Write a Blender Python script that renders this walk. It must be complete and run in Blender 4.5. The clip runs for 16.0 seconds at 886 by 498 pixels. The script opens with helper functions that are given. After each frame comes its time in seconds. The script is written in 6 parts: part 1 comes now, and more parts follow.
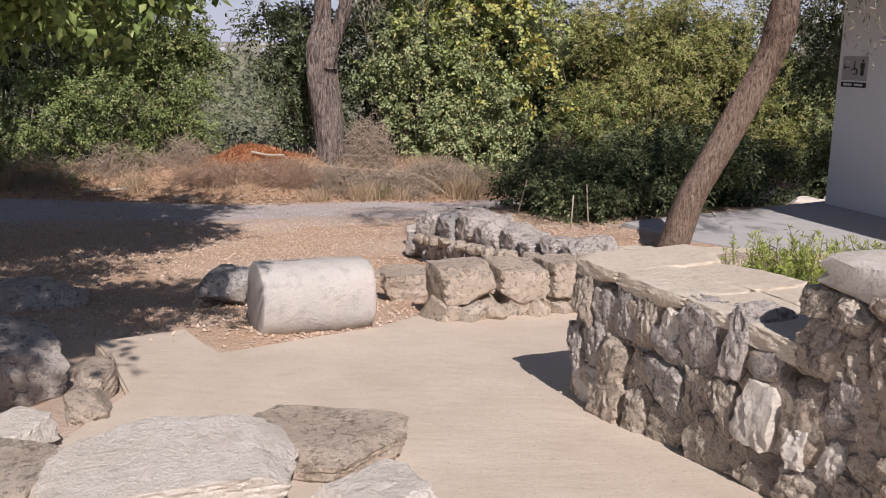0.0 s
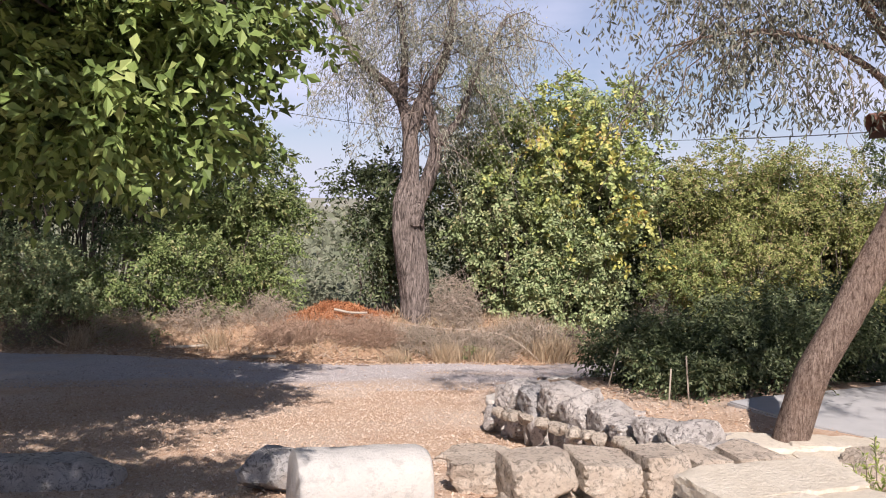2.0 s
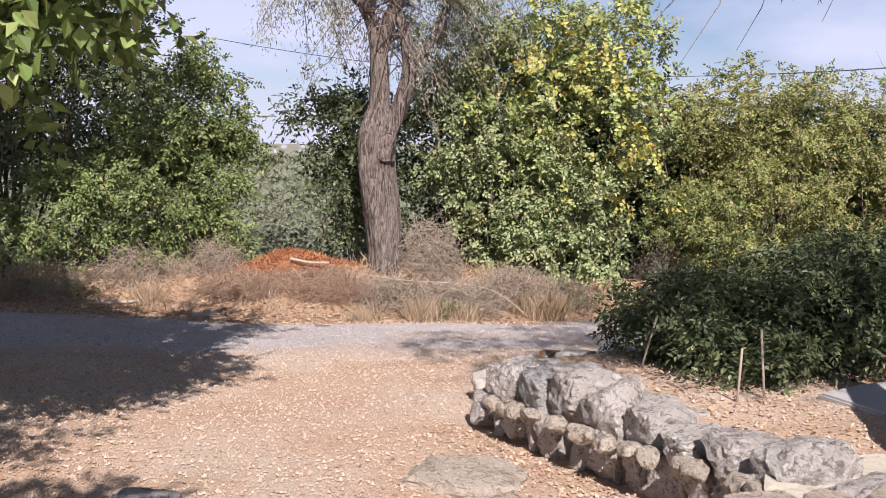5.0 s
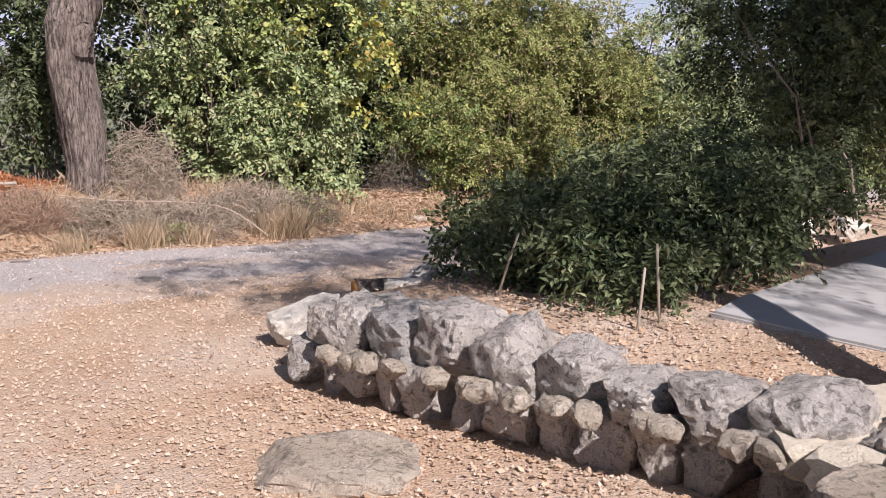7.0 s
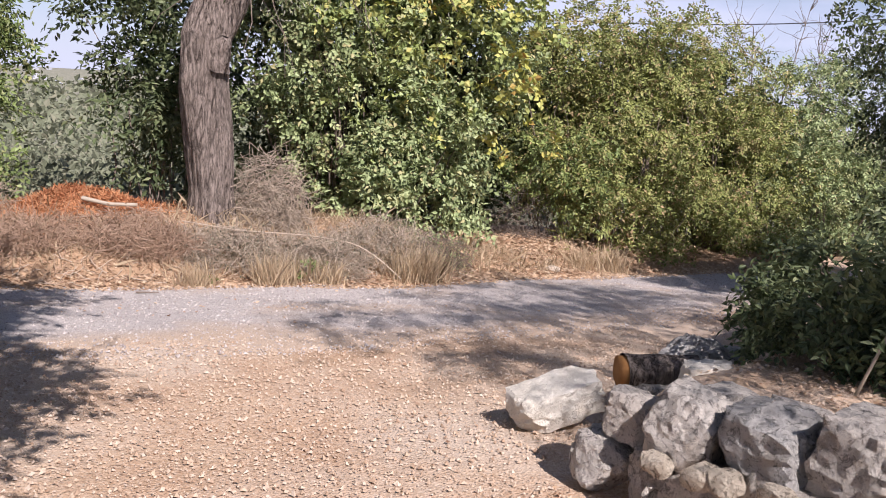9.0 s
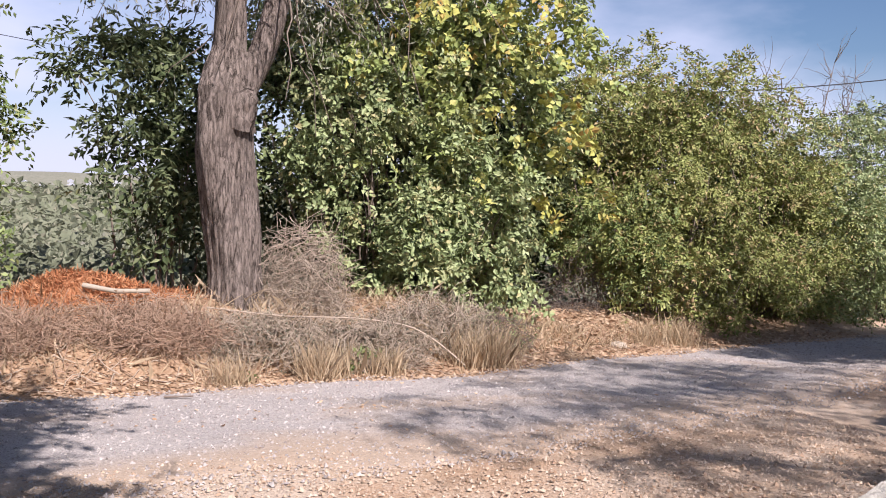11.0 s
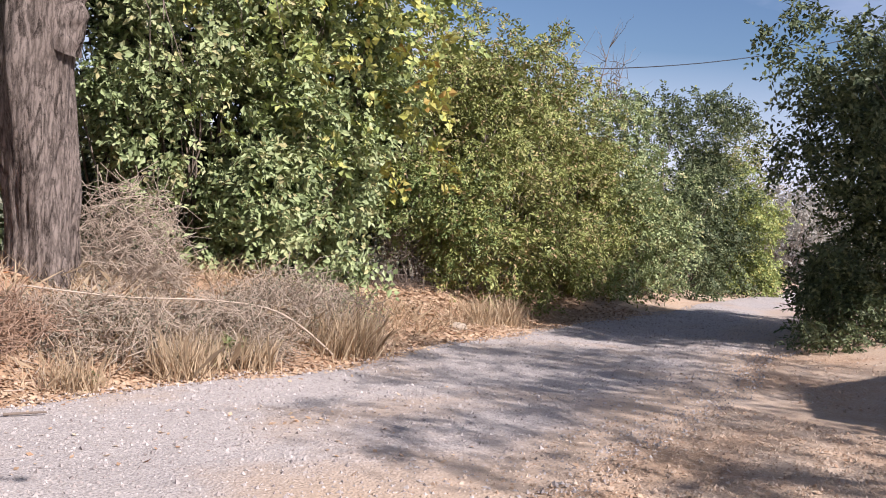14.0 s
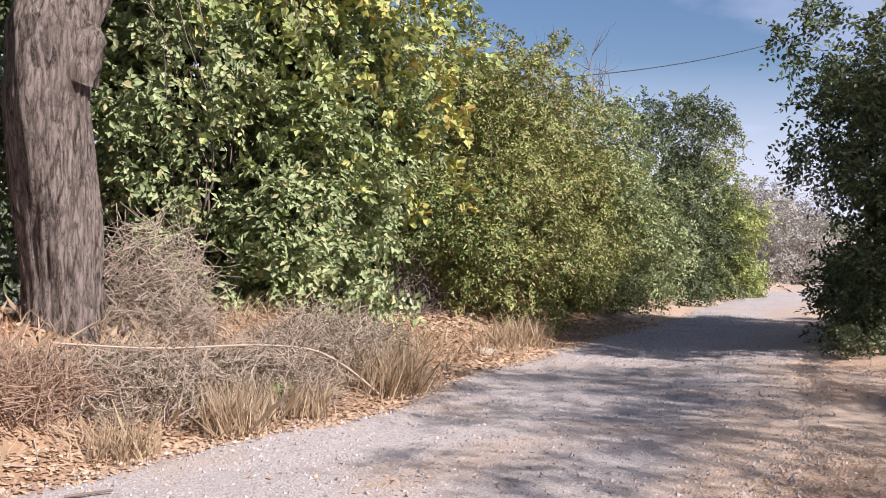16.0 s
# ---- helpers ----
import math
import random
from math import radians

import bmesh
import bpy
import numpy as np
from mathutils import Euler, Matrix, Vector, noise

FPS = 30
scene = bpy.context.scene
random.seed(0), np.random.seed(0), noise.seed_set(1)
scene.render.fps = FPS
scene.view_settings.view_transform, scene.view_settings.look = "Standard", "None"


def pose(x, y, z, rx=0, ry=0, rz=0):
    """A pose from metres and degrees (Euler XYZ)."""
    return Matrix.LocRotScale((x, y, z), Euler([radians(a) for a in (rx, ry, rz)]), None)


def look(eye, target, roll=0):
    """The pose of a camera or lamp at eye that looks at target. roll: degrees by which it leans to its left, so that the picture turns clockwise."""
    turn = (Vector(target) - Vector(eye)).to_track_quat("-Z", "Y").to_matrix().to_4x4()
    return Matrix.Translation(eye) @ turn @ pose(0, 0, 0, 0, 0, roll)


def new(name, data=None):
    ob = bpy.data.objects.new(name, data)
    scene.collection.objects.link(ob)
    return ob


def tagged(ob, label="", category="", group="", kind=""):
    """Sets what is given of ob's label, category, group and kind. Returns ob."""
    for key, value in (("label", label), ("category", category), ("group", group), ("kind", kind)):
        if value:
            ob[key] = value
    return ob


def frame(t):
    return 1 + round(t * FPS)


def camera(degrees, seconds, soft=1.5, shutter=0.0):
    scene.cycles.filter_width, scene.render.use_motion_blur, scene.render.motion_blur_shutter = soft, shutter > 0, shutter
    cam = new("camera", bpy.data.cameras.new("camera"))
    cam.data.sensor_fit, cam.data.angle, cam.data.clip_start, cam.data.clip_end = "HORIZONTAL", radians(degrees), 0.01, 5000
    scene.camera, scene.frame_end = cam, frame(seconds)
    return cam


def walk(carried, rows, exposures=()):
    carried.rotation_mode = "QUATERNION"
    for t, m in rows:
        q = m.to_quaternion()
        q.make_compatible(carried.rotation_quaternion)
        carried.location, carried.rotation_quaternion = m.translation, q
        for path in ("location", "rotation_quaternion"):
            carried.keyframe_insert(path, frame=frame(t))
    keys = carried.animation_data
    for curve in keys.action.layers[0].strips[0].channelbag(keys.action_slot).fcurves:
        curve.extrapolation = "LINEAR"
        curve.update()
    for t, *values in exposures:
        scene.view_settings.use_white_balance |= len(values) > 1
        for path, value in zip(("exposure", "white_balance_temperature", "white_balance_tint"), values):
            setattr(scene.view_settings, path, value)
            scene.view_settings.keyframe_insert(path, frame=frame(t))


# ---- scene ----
cam = camera(52.1, 16.0, soft=1.0)
PATH = [
    (0, (0.030, 0.348, 2.102), (0.029, 2.533, 1.607), 0.5),
    (0.5, (0.056, 0.405, 2.102), (0.050, 2.592, 1.616), 0.8),
    (1, (0.086, 0.644, 2.108), (0.046, 2.848, 1.712), 1.0),
    (1.5, (0.116, 0.961, 2.143), (0.055, 3.182, 1.852), 0.8),
    (2, (0.181, 1.260, 2.118), (-0.060, 3.483, 1.995), 0.4),
    (2.5, (0.192, 1.621, 2.053), (-0.156, 3.829, 1.900), 0.5),
    (3, (0.185, 2.063, 2.050), (-0.132, 4.278, 1.951), 0.7),
    (3.5, (0.164, 2.526, 1.968), (-0.131, 4.744, 1.870), 0.7),
    (4, (0.103, 2.981, 1.896), (-0.166, 5.196, 1.690), -1.3),
    (4.2, (0.062, 3.183, 1.874), (-0.169, 5.402, 1.668), -0.4),
    (6.3, (-0.599, 5.014, 1.740), (-0.650, 7.225, 1.390), -0.3),
    (6.5, (-0.744, 5.174, 1.697), (-0.620, 7.383, 1.342), -1.1),
    (7, (-1.043, 5.499, 1.653), (-0.436, 7.605, 1.192), 1.3),
    (7.5, (-1.347, 5.870, 1.640), (-0.684, 7.982, 1.296), 0.7),
    (8, (-1.678, 6.261, 1.553), (-1.005, 8.370, 1.211), 1.4),
    (8.5, (-1.964, 6.654, 1.486), (-1.389, 8.786, 1.114), 2.2),
    (9, (-2.194, 7.148, 1.449), (-1.679, 9.297, 1.083), 4.4),
    (9.2, (-2.290, 7.310, 1.389), (-1.782, 9.462, 1.028), 4.3),
    (11.3, (-3.267, 9.541, 0.986), (-2.629, 11.684, 0.846), 1.8),
    (11.5, (-3.407, 9.706, 0.986), (-2.765, 11.847, 0.844), 1.7),
    (12, (-3.741, 10.091, 0.937), (-3.102, 12.233, 0.781), 2.0),
    (12.5, (-3.974, 10.482, 0.889), (-3.289, 12.608, 0.716), 2.9),
    (13, (-4.142, 10.835, 0.895), (-3.214, 12.868, 0.726), 4.3),
    (13.5, (-4.337, 11.164, 0.871), (-3.125, 13.040, 0.701), 5.3),
    (14, (-4.436, 11.441, 0.859), (-3.105, 13.232, 0.674), 5.7),
    (14.5, (-4.495, 11.707, 0.883), (-3.138, 13.481, 0.706), 5.7),
    (15, (-4.628, 11.962, 0.884), (-3.240, 13.712, 0.713), 4.5),
    (15.5, (-4.763, 12.209, 0.887), (-3.334, 13.927, 0.727), 2.6),
    (16, (-4.835, 12.481, 0.860), (-3.404, 14.197, 0.719), 2.8),
]
walk(cam, [(t, look(eye, target, roll)) for t, eye, target, roll in PATH], [(0.0, 0.0, 6200, 19), (1.5, 0.3, 6200, 18), (3.0, 0.56, 6200, 18), (7.0, 0.38, 6050, 19), (9.0, 0.48, 6050, 19), (16.0, 0.62, 6050, 18)])

# ---- light ----
SUN_AZ = math.atan2(0.28, -0.96)          # towards the sun, from +y towards +x
SUN_EL = radians(43.5)
world = bpy.data.worlds.new("sky")
scene.world = world
world.use_nodes = True
wn, wl = world.node_tree.nodes, world.node_tree.links
wn.clear()
sky = wn.new("ShaderNodeTexSky")
sky.sky_type, sky.sun_disc = "NISHITA", False
sky.sun_elevation, sky.sun_rotation = SUN_EL, SUN_AZ
sky.air_density, sky.dust_density, sky.ozone_density = 1.0, 0.3, 4.0
wtc = wn.new("ShaderNodeTexCoord")
wmap = wn.new("ShaderNodeMapping")
wmap.inputs["Scale"].default_value = (1.0, 1.0, 2.6)
wnoise = wn.new("ShaderNodeTexNoise")
wnoise.inputs["Scale"].default_value, wnoise.inputs["Detail"].default_value = 2.1, 7.0
wramp = wn.new("ShaderNodeValToRGB")
wramp.color_ramp.elements[0].position, wramp.color_ramp.elements[1].position = 0.39, 0.58
wmix = wn.new("ShaderNodeMixRGB")
wmix.inputs["Color2"].default_value = (9.4, 9.7, 11.6, 1)
wbg, wout = wn.new("ShaderNodeBackground"), wn.new("ShaderNodeOutputWorld")
wbg.inputs["Strength"].default_value = 0.06
wl.new(wtc.outputs["Generated"], wmap.inputs["Vector"])
wl.new(wmap.outputs["Vector"], wnoise.inputs["Vector"])
wsep = wn.new("ShaderNodeSeparateXYZ")
wl.new(wtc.outputs["Generated"], wsep.inputs["Vector"])
wside = wn.new("ShaderNodeMath")
wside.operation = "MULTIPLY_ADD"
wside.inputs[1].default_value = -0.05
wl.new(wsep.outputs["X"], wside.inputs[0])
wl.new(wnoise.outputs["Fac"], wside.inputs[2])
wl.new(wside.outputs["Value"], wramp.inputs["Fac"])
wlow = wn.new("ShaderNodeMapRange")
for name, value in (("From Min", 0.62), ("From Max", 0.05), ("To Min", 0.1), ("To Max", 1.0)):
    wlow.inputs[name].default_value = value
wmul = wn.new("ShaderNodeMath")
wmul.operation = "MULTIPLY"
wl.new(wsep.outputs["Z"], wlow.inputs["Value"])
wl.new(wlow.outputs["Result"], wmul.inputs[0])
wl.new(wramp.outputs["Color"], wmul.inputs[1])
whaze, wmax = wn.new("ShaderNodeMapRange"), wn.new("ShaderNodeMath")
wmax.operation = "MAXIMUM"
for name, value in (("From Min", 0.0), ("From Max", 0.15), ("To Min", 0.9), ("To Max", 0.0)):
    whaze.inputs[name].default_value = value
wl.new(wsep.outputs["Z"], whaze.inputs["Value"])
wl.new(wmul.outputs["Value"], wmax.inputs[0])
wl.new(whaze.outputs["Result"], wmax.inputs[1])
wl.new(wmax.outputs["Value"], wmix.inputs["Fac"])
wl.new(sky.outputs["Color"], wmix.inputs["Color1"])
wl.new(wmix.outputs["Color"], wbg.inputs["Color"])
wl.new(wbg.outputs["Background"], wout.inputs["Surface"])
sun = new("sun", bpy.data.lights.new("sun", "SUN"))
sun.data.energy, sun.data.angle, sun.data.color = 5.0, radians(0.55), (1.0, 0.94, 0.85)
sun.matrix_world = look((0, 0, 40), (-math.sin(SUN_AZ) * math.cos(SUN_EL), -math.cos(SUN_AZ) * math.cos(SUN_EL), 40 - math.sin(SUN_EL)))

# ---- materials ----
class Mat:
    """A node material in the making: Principled, with helpers for noise, ramps and bump."""
    def __init__(self, name, rough=0.9, spec=0.3):
        self.m = bpy.data.materials.new(name)
        self.m.use_nodes = True
        self.t = self.m.node_tree
        self.b = self.t.nodes["Principled BSDF"]
        self.b.inputs["Roughness"].default_value = rough
        self.b.inputs["Specular IOR Level"].default_value = spec
        self.tc = self.t.nodes.new("ShaderNodeTexCoord").outputs["Object"]

    def n(self, kind, **values):
        node = self.t.nodes.new(kind)
        for k, v in values.items():
            node.inputs[k.replace("_", " ")].default_value = v
        return node

    def l(self, a, b):
        self.t.links.new(a, b)

    def noise(self, scale, detail=4.0, rough=0.55, stretch=None, dist=0.0):
        node = self.n("ShaderNodeTexNoise", Scale=scale, Detail=detail, Roughness=rough, Distortion=dist)
        src = self.tc
        if stretch:
            mp = self.n("ShaderNodeMapping", Scale=stretch)
            self.l(src, mp.inputs["Vector"])
            src = mp.outputs["Vector"]
        self.l(src, node.inputs["Vector"])
        return node.outputs["Fac"]

    def voronoi(self, scale, feature="F1", out="Distance", stretch=None, warp=0.0):
        node = self.n("ShaderNodeTexVoronoi", Scale=scale)
        node.feature = feature
        src = self.tc
        if warp:
            src = self.mix(warp, src, self.n_color(scale * 0.5))
        if stretch:
            mp = self.n("ShaderNodeMapping", Scale=stretch)
            self.l(src, mp.inputs["Vector"])
            src = mp.outputs["Vector"]
        self.l(src, node.inputs["Vector"])
        return node.outputs[out]

    def n_color(self, scale):
        node = self.n("ShaderNodeTexNoise", Scale=scale, Detail=4.0)
        self.l(self.tc, node.inputs["Vector"])
        return node.outputs["Color"]

    def ramp(self, fac, stops):
        node = self.t.nodes.new("ShaderNodeValToRGB")
        e = node.color_ramp.elements
        while len(e) < len(stops):
            e.new(0.5)
        for el, (p, c) in zip(e, stops):
            el.position = p
            el.color = (*c, 1) if len(c) == 3 else c
        self.l(fac, node.inputs["Fac"])
        return node.outputs["Color"]

    def mix(self, fac, a, b, mode="MIX"):
        node = self.t.nodes.new("ShaderNodeMixRGB")
        node.blend_type = mode
        for src, name in ((fac, "Fac"), (a, "Color1"), (b, "Color2")):
            if isinstance(src, (int, float)):
                node.inputs[name].default_value = src
            elif isinstance(src, tuple):
                node.inputs[name].default_value = (*src, 1)
            else:
                self.l(src, node.inputs[name])
        return node.outputs["Color"]

    def attr(self, name):
        node = self.t.nodes.new("ShaderNodeAttribute")
        node.attribute_name = name
        return node.outputs["Fac"]

    def island(self):
        return self.t.nodes.new("ShaderNodeNewGeometry").outputs["Random Per Island"]

    def obj_random(self):
        return self.t.nodes.new("ShaderNodeObjectInfo").outputs["Random"]

    def color(self, c):
        if isinstance(c, tuple):
            self.b.inputs["Base Color"].default_value = (*c, 1)
        else:
            self.l(c, self.b.inputs["Base Color"])
        return self

    def bump(self, *layers):
        """Layers of (height, strength, distance)."""
        last = None
        for h, s, d in layers:
            node = self.n("ShaderNodeBump", Strength=s, Distance=d)
            self.l(h, node.inputs["Height"])
            if last:
                self.l(last, node.inputs["Normal"])
            last = node.outputs["Normal"]
        self.l(last, self.b.inputs["Normal"])
        return self


BW = ((0.0, (0, 0, 0)), (1.0, (1, 1, 1)))


def gravel_color(m, dirt_a, dirt_b, pale, dark):
    fine = m.noise(38, 5, 0.7)
    base = m.mix(m.ramp(m.noise(1.3, 6, 0.6), ((0.35, (0, 0, 0)), (0.65, (1, 1, 1)))), dirt_a, dirt_b)
    cells = m.voronoi(45, out="Color")
    base = m.mix(0.34, base, m.ramp(cells, ((0.0, dark), (0.45, dirt_b), (1.0, pale))))
    base = m.mix(m.ramp(fine, ((0.52, (0, 0, 0)), (0.72, (1, 1, 1)))), base, pale)
    return m.mix(m.ramp(m.noise(90, 3), ((0.3, (1, 1, 1)), (0.45, (0, 0, 0)))), base, dark)


def ground_material():
    m = Mat("dirt_and_gravel", 0.95, 0.15)
    dirt = gravel_color(m, (0.47, 0.29, 0.18), (0.57, 0.4, 0.275), (0.68, 0.55, 0.44), (0.25, 0.145, 0.085))
    dirt = m.mix(m.ramp(m.noise(0.55, 5, 0.6), ((0.42, (0, 0, 0)), (0.62, (0.6, 0.6, 0.6)))), dirt, (0.6, 0.5, 0.41))
    litter = m.mix(m.noise(22, 6, 0.7), (0.36, 0.22, 0.13), (0.54, 0.38, 0.25))
    litter = m.mix(m.ramp(m.voronoi(28, out="Color"), ((0.2, (0, 0, 0)), (0.9, (0.75, 0.75, 0.75)))), litter, (0.24, 0.15, 0.09))
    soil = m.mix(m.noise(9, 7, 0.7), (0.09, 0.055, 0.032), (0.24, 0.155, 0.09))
    # far scrubland, its colour greyed to stand in for haze
    hazed_wild = m.mix(m.ramp(m.noise(0.06, 8, 0.7), ((0.35, (0, 0, 0)), (0.65, (1, 1, 1)))), (0.19, 0.19, 0.13), (0.34, 0.31, 0.24))
    c = m.mix(m.attr("litter"), dirt, litter)
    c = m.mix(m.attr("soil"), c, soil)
    c = m.mix(m.attr("hazed_wild"), c, hazed_wild)
    m.color(c).bump((m.noise(6, 6), 0.5, 0.04), (m.voronoi(60), 0.6, 0.012), (m.noise(120, 3), 0.5, 0.006))
    return m.m


def road_material():
    m = Mat("grey_gravel", 0.95, 0.15)
    grey = gravel_color(m, (0.385, 0.34, 0.325), (0.49, 0.43, 0.4), (0.66, 0.59, 0.55), (0.2, 0.17, 0.16))
    brown = (0.5, 0.36, 0.25)
    c = m.mix(m.ramp(m.noise(0.8, 6, 0.65), ((0.5, (0, 0, 0)), (0.68, (0.55, 0.55, 0.55)))), grey, brown)
    m.color(m.mix(m.attr("worn"), c, brown)).bump((m.noise(5, 6), 0.4, 0.03), (m.voronoi(55), 0.6, 0.012), (m.noise(130, 3), 0.5, 0.006))
    return m.m


def concrete_material():
    m = Mat("weathered_concrete", 0.9, 0.2)
    c = m.mix(m.ramp(m.noise(1.6, 7, 0.65), ((0.35, (0, 0, 0)), (0.7, (1, 1, 1)))), (0.56, 0.465, 0.365), (0.67, 0.575, 0.465))
    c = m.mix(m.ramp(m.noise(7, 8, 0.7, (1.0, 2.6, 1.0)), ((0.55, (0, 0, 0)), (0.8, (0.6, 0.6, 0.6)))), c, (0.46, 0.36, 0.26))
    c = m.mix(m.ramp(m.noise(60, 4), ((0.3, (0.6, 0.6, 0.6)), (0.42, (0, 0, 0)))), c, (0.36, 0.31, 0.26))
    m.color(c).bump((m.noise(4, 7, 0.6, (1, 3, 1)), 0.25, 0.02), (m.noise(70, 5, 0.7), 0.35, 0.004))
    return m.m


def stone_material(name, pale, mid, dark, lichen=0.5, warm=(0.5, 0.36, 0.23), pits=0.75, relief=1.0):
    m = Mat(name, 0.92, 0.2)
    c = m.mix(m.ramp(m.noise(3.2, 8, 0.65), ((0.36, (0, 0, 0)), (0.64, (1, 1, 1)))), mid, pale)
    c = m.mix(m.ramp(m.noise(2.1, 5, 0.6, dist=0.6), ((0.56, (0, 0, 0)), (0.75, (0.55, 0.55, 0.55)))), c, warm)
    c = m.mix(m.ramp(m.noise(9, 8, 0.78), ((0.53, (0, 0, 0)), (0.6, (lichen, lichen, lichen)))), c, dark)
    c = m.mix(m.ramp(m.obj_random(), ((0.0, (0.0, 0.0, 0.0)), (1.0, (0.4, 0.4, 0.4)))), c, mid)
    c = m.mix(m.ramp(m.voronoi(34), ((0.0, (0.6 * pits, 0.6 * pits, 0.6 * pits)), (0.16, (0, 0, 0)))), c, dark)
    c = m.mix(m.ramp(m.noise(17, 6, 0.7, dist=0.8), ((0.38, (pits, pits, pits)), (0.47, (0, 0, 0)))), c, dark)
    c = m.mix(m.ramp(m.noise(45, 5, 0.7), ((0.55, (0, 0, 0)), (0.72, (0.6, 0.6, 0.6)))), c, pale)
    m.color(c).bump((m.noise(7, 8, 0.75), 0.9 * relief, 0.06 * relief), (m.noise(30, 8, 0.8), 0.9 * relief, 0.02), (m.voronoi(60), 0.4, 0.008))
    return m.m


def bark_material(name, a, b, c, scale=1.0):
    """Long flaky plates between dark cracks."""
    m = Mat(name, 0.95, 0.15)
    ridges = m.noise(40 * scale, 8, 0.72, (1.0, 1.0, 0.2), 0.9)
    plates = m.voronoi(34 * scale, "DISTANCE_TO_EDGE", stretch=(1.0, 1.0, 0.11), warp=0.06)
    col = m.mix(m.ramp(ridges, ((0.4, (0, 0, 0)), (0.55, (1, 1, 1)))), a, b)
    col = m.mix(m.ramp(m.noise(2.5, 5), ((0.5, (0, 0, 0)), (0.72, (0.6, 0.6, 0.6)))), col, c)
    col = m.mix(m.ramp(m.noise(60, 5, 0.7), ((0.45, (0, 0, 0)), (0.75, (0.5, 0.5, 0.5)))), col, b)
    col = m.mix(m.ramp(plates, ((0.0, (0.5, 0.5, 0.5)), (0.16, (0, 0, 0)))), col, a)
    m.color(col).bump((m.ramp(plates, ((0.0, (0, 0, 0)), (0.3, (1, 1, 1)))), 0.5, 0.02), (ridges, 1.0, 0.04), (m.noise(90, 6, 0.7, (1, 1, 0.4)), 0.8, 0.012))
    return m.m


def leaf_material(name, dark, mid, light, odd, odd_share=0.04, glow=0.14, rough=0.5):
    """Leaves: a colour of its own for each, with light coming through the blade."""
    m = Mat(name, rough, 0.25)
    k = 1 - odd_share
    c = m.ramp(m.island(), ((0.0, dark), (0.45 * k, mid), (0.93 * k, light), (min(k, 0.99), odd)))
    big = m.noise(0.9, 4)
    c = m.mix(m.ramp(big, ((0.35, (0.0, 0.0, 0.0)), (0.7, (0.45, 0.45, 0.45)))), c, light)
    c = m.mix(m.ramp(m.noise(1.9, 5, 0.6, dist=0.5), ((0.54, (0, 0, 0)), (0.68, (0.42, 0.42, 0.42)))), c, odd)
    c = m.mix(m.ramp(m.noise(2.6, 4, 0.6), ((0.34, (0.32, 0.32, 0.32)), (0.46, (0, 0, 0)))), c, dark)
    m.color(c)
    tr = m.n("ShaderNodeBsdfTranslucent")
    m.l(c, tr.inputs["Color"])
    mixer = m.n("ShaderNodeMixShader", Fac=glow)
    m.l(m.b.outputs["BSDF"], mixer.inputs[1])
    m.l(tr.outputs["BSDF"], mixer.inputs[2])
    m.l(mixer.outputs["Shader"], m.t.nodes["Material Output"].inputs["Surface"])
    return m.m


def plain(name, color, rough=0.7, spec=0.3, vary=0.25, scale=12, relief=0.3, metal=0.0):
    m = Mat(name, rough, spec)
    m.b.inputs["Metallic"].default_value = metal
    lo = tuple(v * (1 - vary) for v in color)
    m.color(m.mix(m.noise(scale, 7, 0.65), lo, color)).bump((m.noise(scale * 3, 6, 0.7), relief, 0.01))
    return m.m


GROUND, ROAD, CONCRETE = ground_material(), road_material(), concrete_material()
GREY_CONCRETE = plain("grey_concrete", (0.5, 0.48, 0.46), 0.9, 0.2, 0.3, 5, 0.4)
LIMESTONE = stone_material("grey_limestone", (0.76, 0.69, 0.62), (0.5, 0.44, 0.39), (0.12, 0.1, 0.09), 0.6)
PALE_STONE = stone_material("pale_limestone", (0.78, 0.72, 0.64), (0.66, 0.59, 0.5), (0.34, 0.29, 0.23), 0.3, (0.62, 0.48, 0.34), 0.25, 0.7)
RUBBLE = stone_material("rubble_limestone", (0.78, 0.68, 0.56), (0.52, 0.43, 0.335), (0.12, 0.095, 0.072), 0.55)
TAN_STONE = stone_material("tan_limestone", (0.76, 0.645, 0.52), (0.58, 0.465, 0.36), (0.2, 0.16, 0.12), 0.5)
DARK_STONE = stone_material("dark_weathered_stone", (0.6, 0.56, 0.52), (0.4, 0.37, 0.35), (0.1, 0.095, 0.09), 0.6)
CAP_STONE = stone_material("cream_capstone", (0.74, 0.655, 0.53), (0.63, 0.54, 0.42), (0.34, 0.28, 0.21), 0.3, (0.6, 0.47, 0.33), 0.2, 0.6)
MARBLE = stone_material("pale_marble", (0.58, 0.53, 0.475), (0.48, 0.45, 0.41), (0.32, 0.3, 0.27), 0.6, (0.66, 0.53, 0.41), 0.12, 0.5)
MORTAR = plain("grey_mortar", (0.36, 0.29, 0.22), 0.95, 0.1, 0.35, 14, 0.8)
BARK = bark_material("grey_brown_bark", (0.045, 0.034, 0.028), (0.35, 0.28, 0.24), (0.24, 0.19, 0.16), 0.62)
BARK_WARM = bark_material("warm_brown_bark", (0.12, 0.075, 0.055), (0.43, 0.32, 0.25), (0.32, 0.2, 0.13), 1.5)
TWIG = plain("grey_twig_bark", (0.3, 0.235, 0.19), 0.9, 0.1, 0.5)
RUST_TWIG = plain("reddish_dead_twigs", (0.56, 0.38, 0.27), 0.9, 0.1, 0.5)
DRY_TWIG = plain("bleached_dry_twigs", (0.6, 0.48, 0.375), 0.9, 0.1, 0.45)
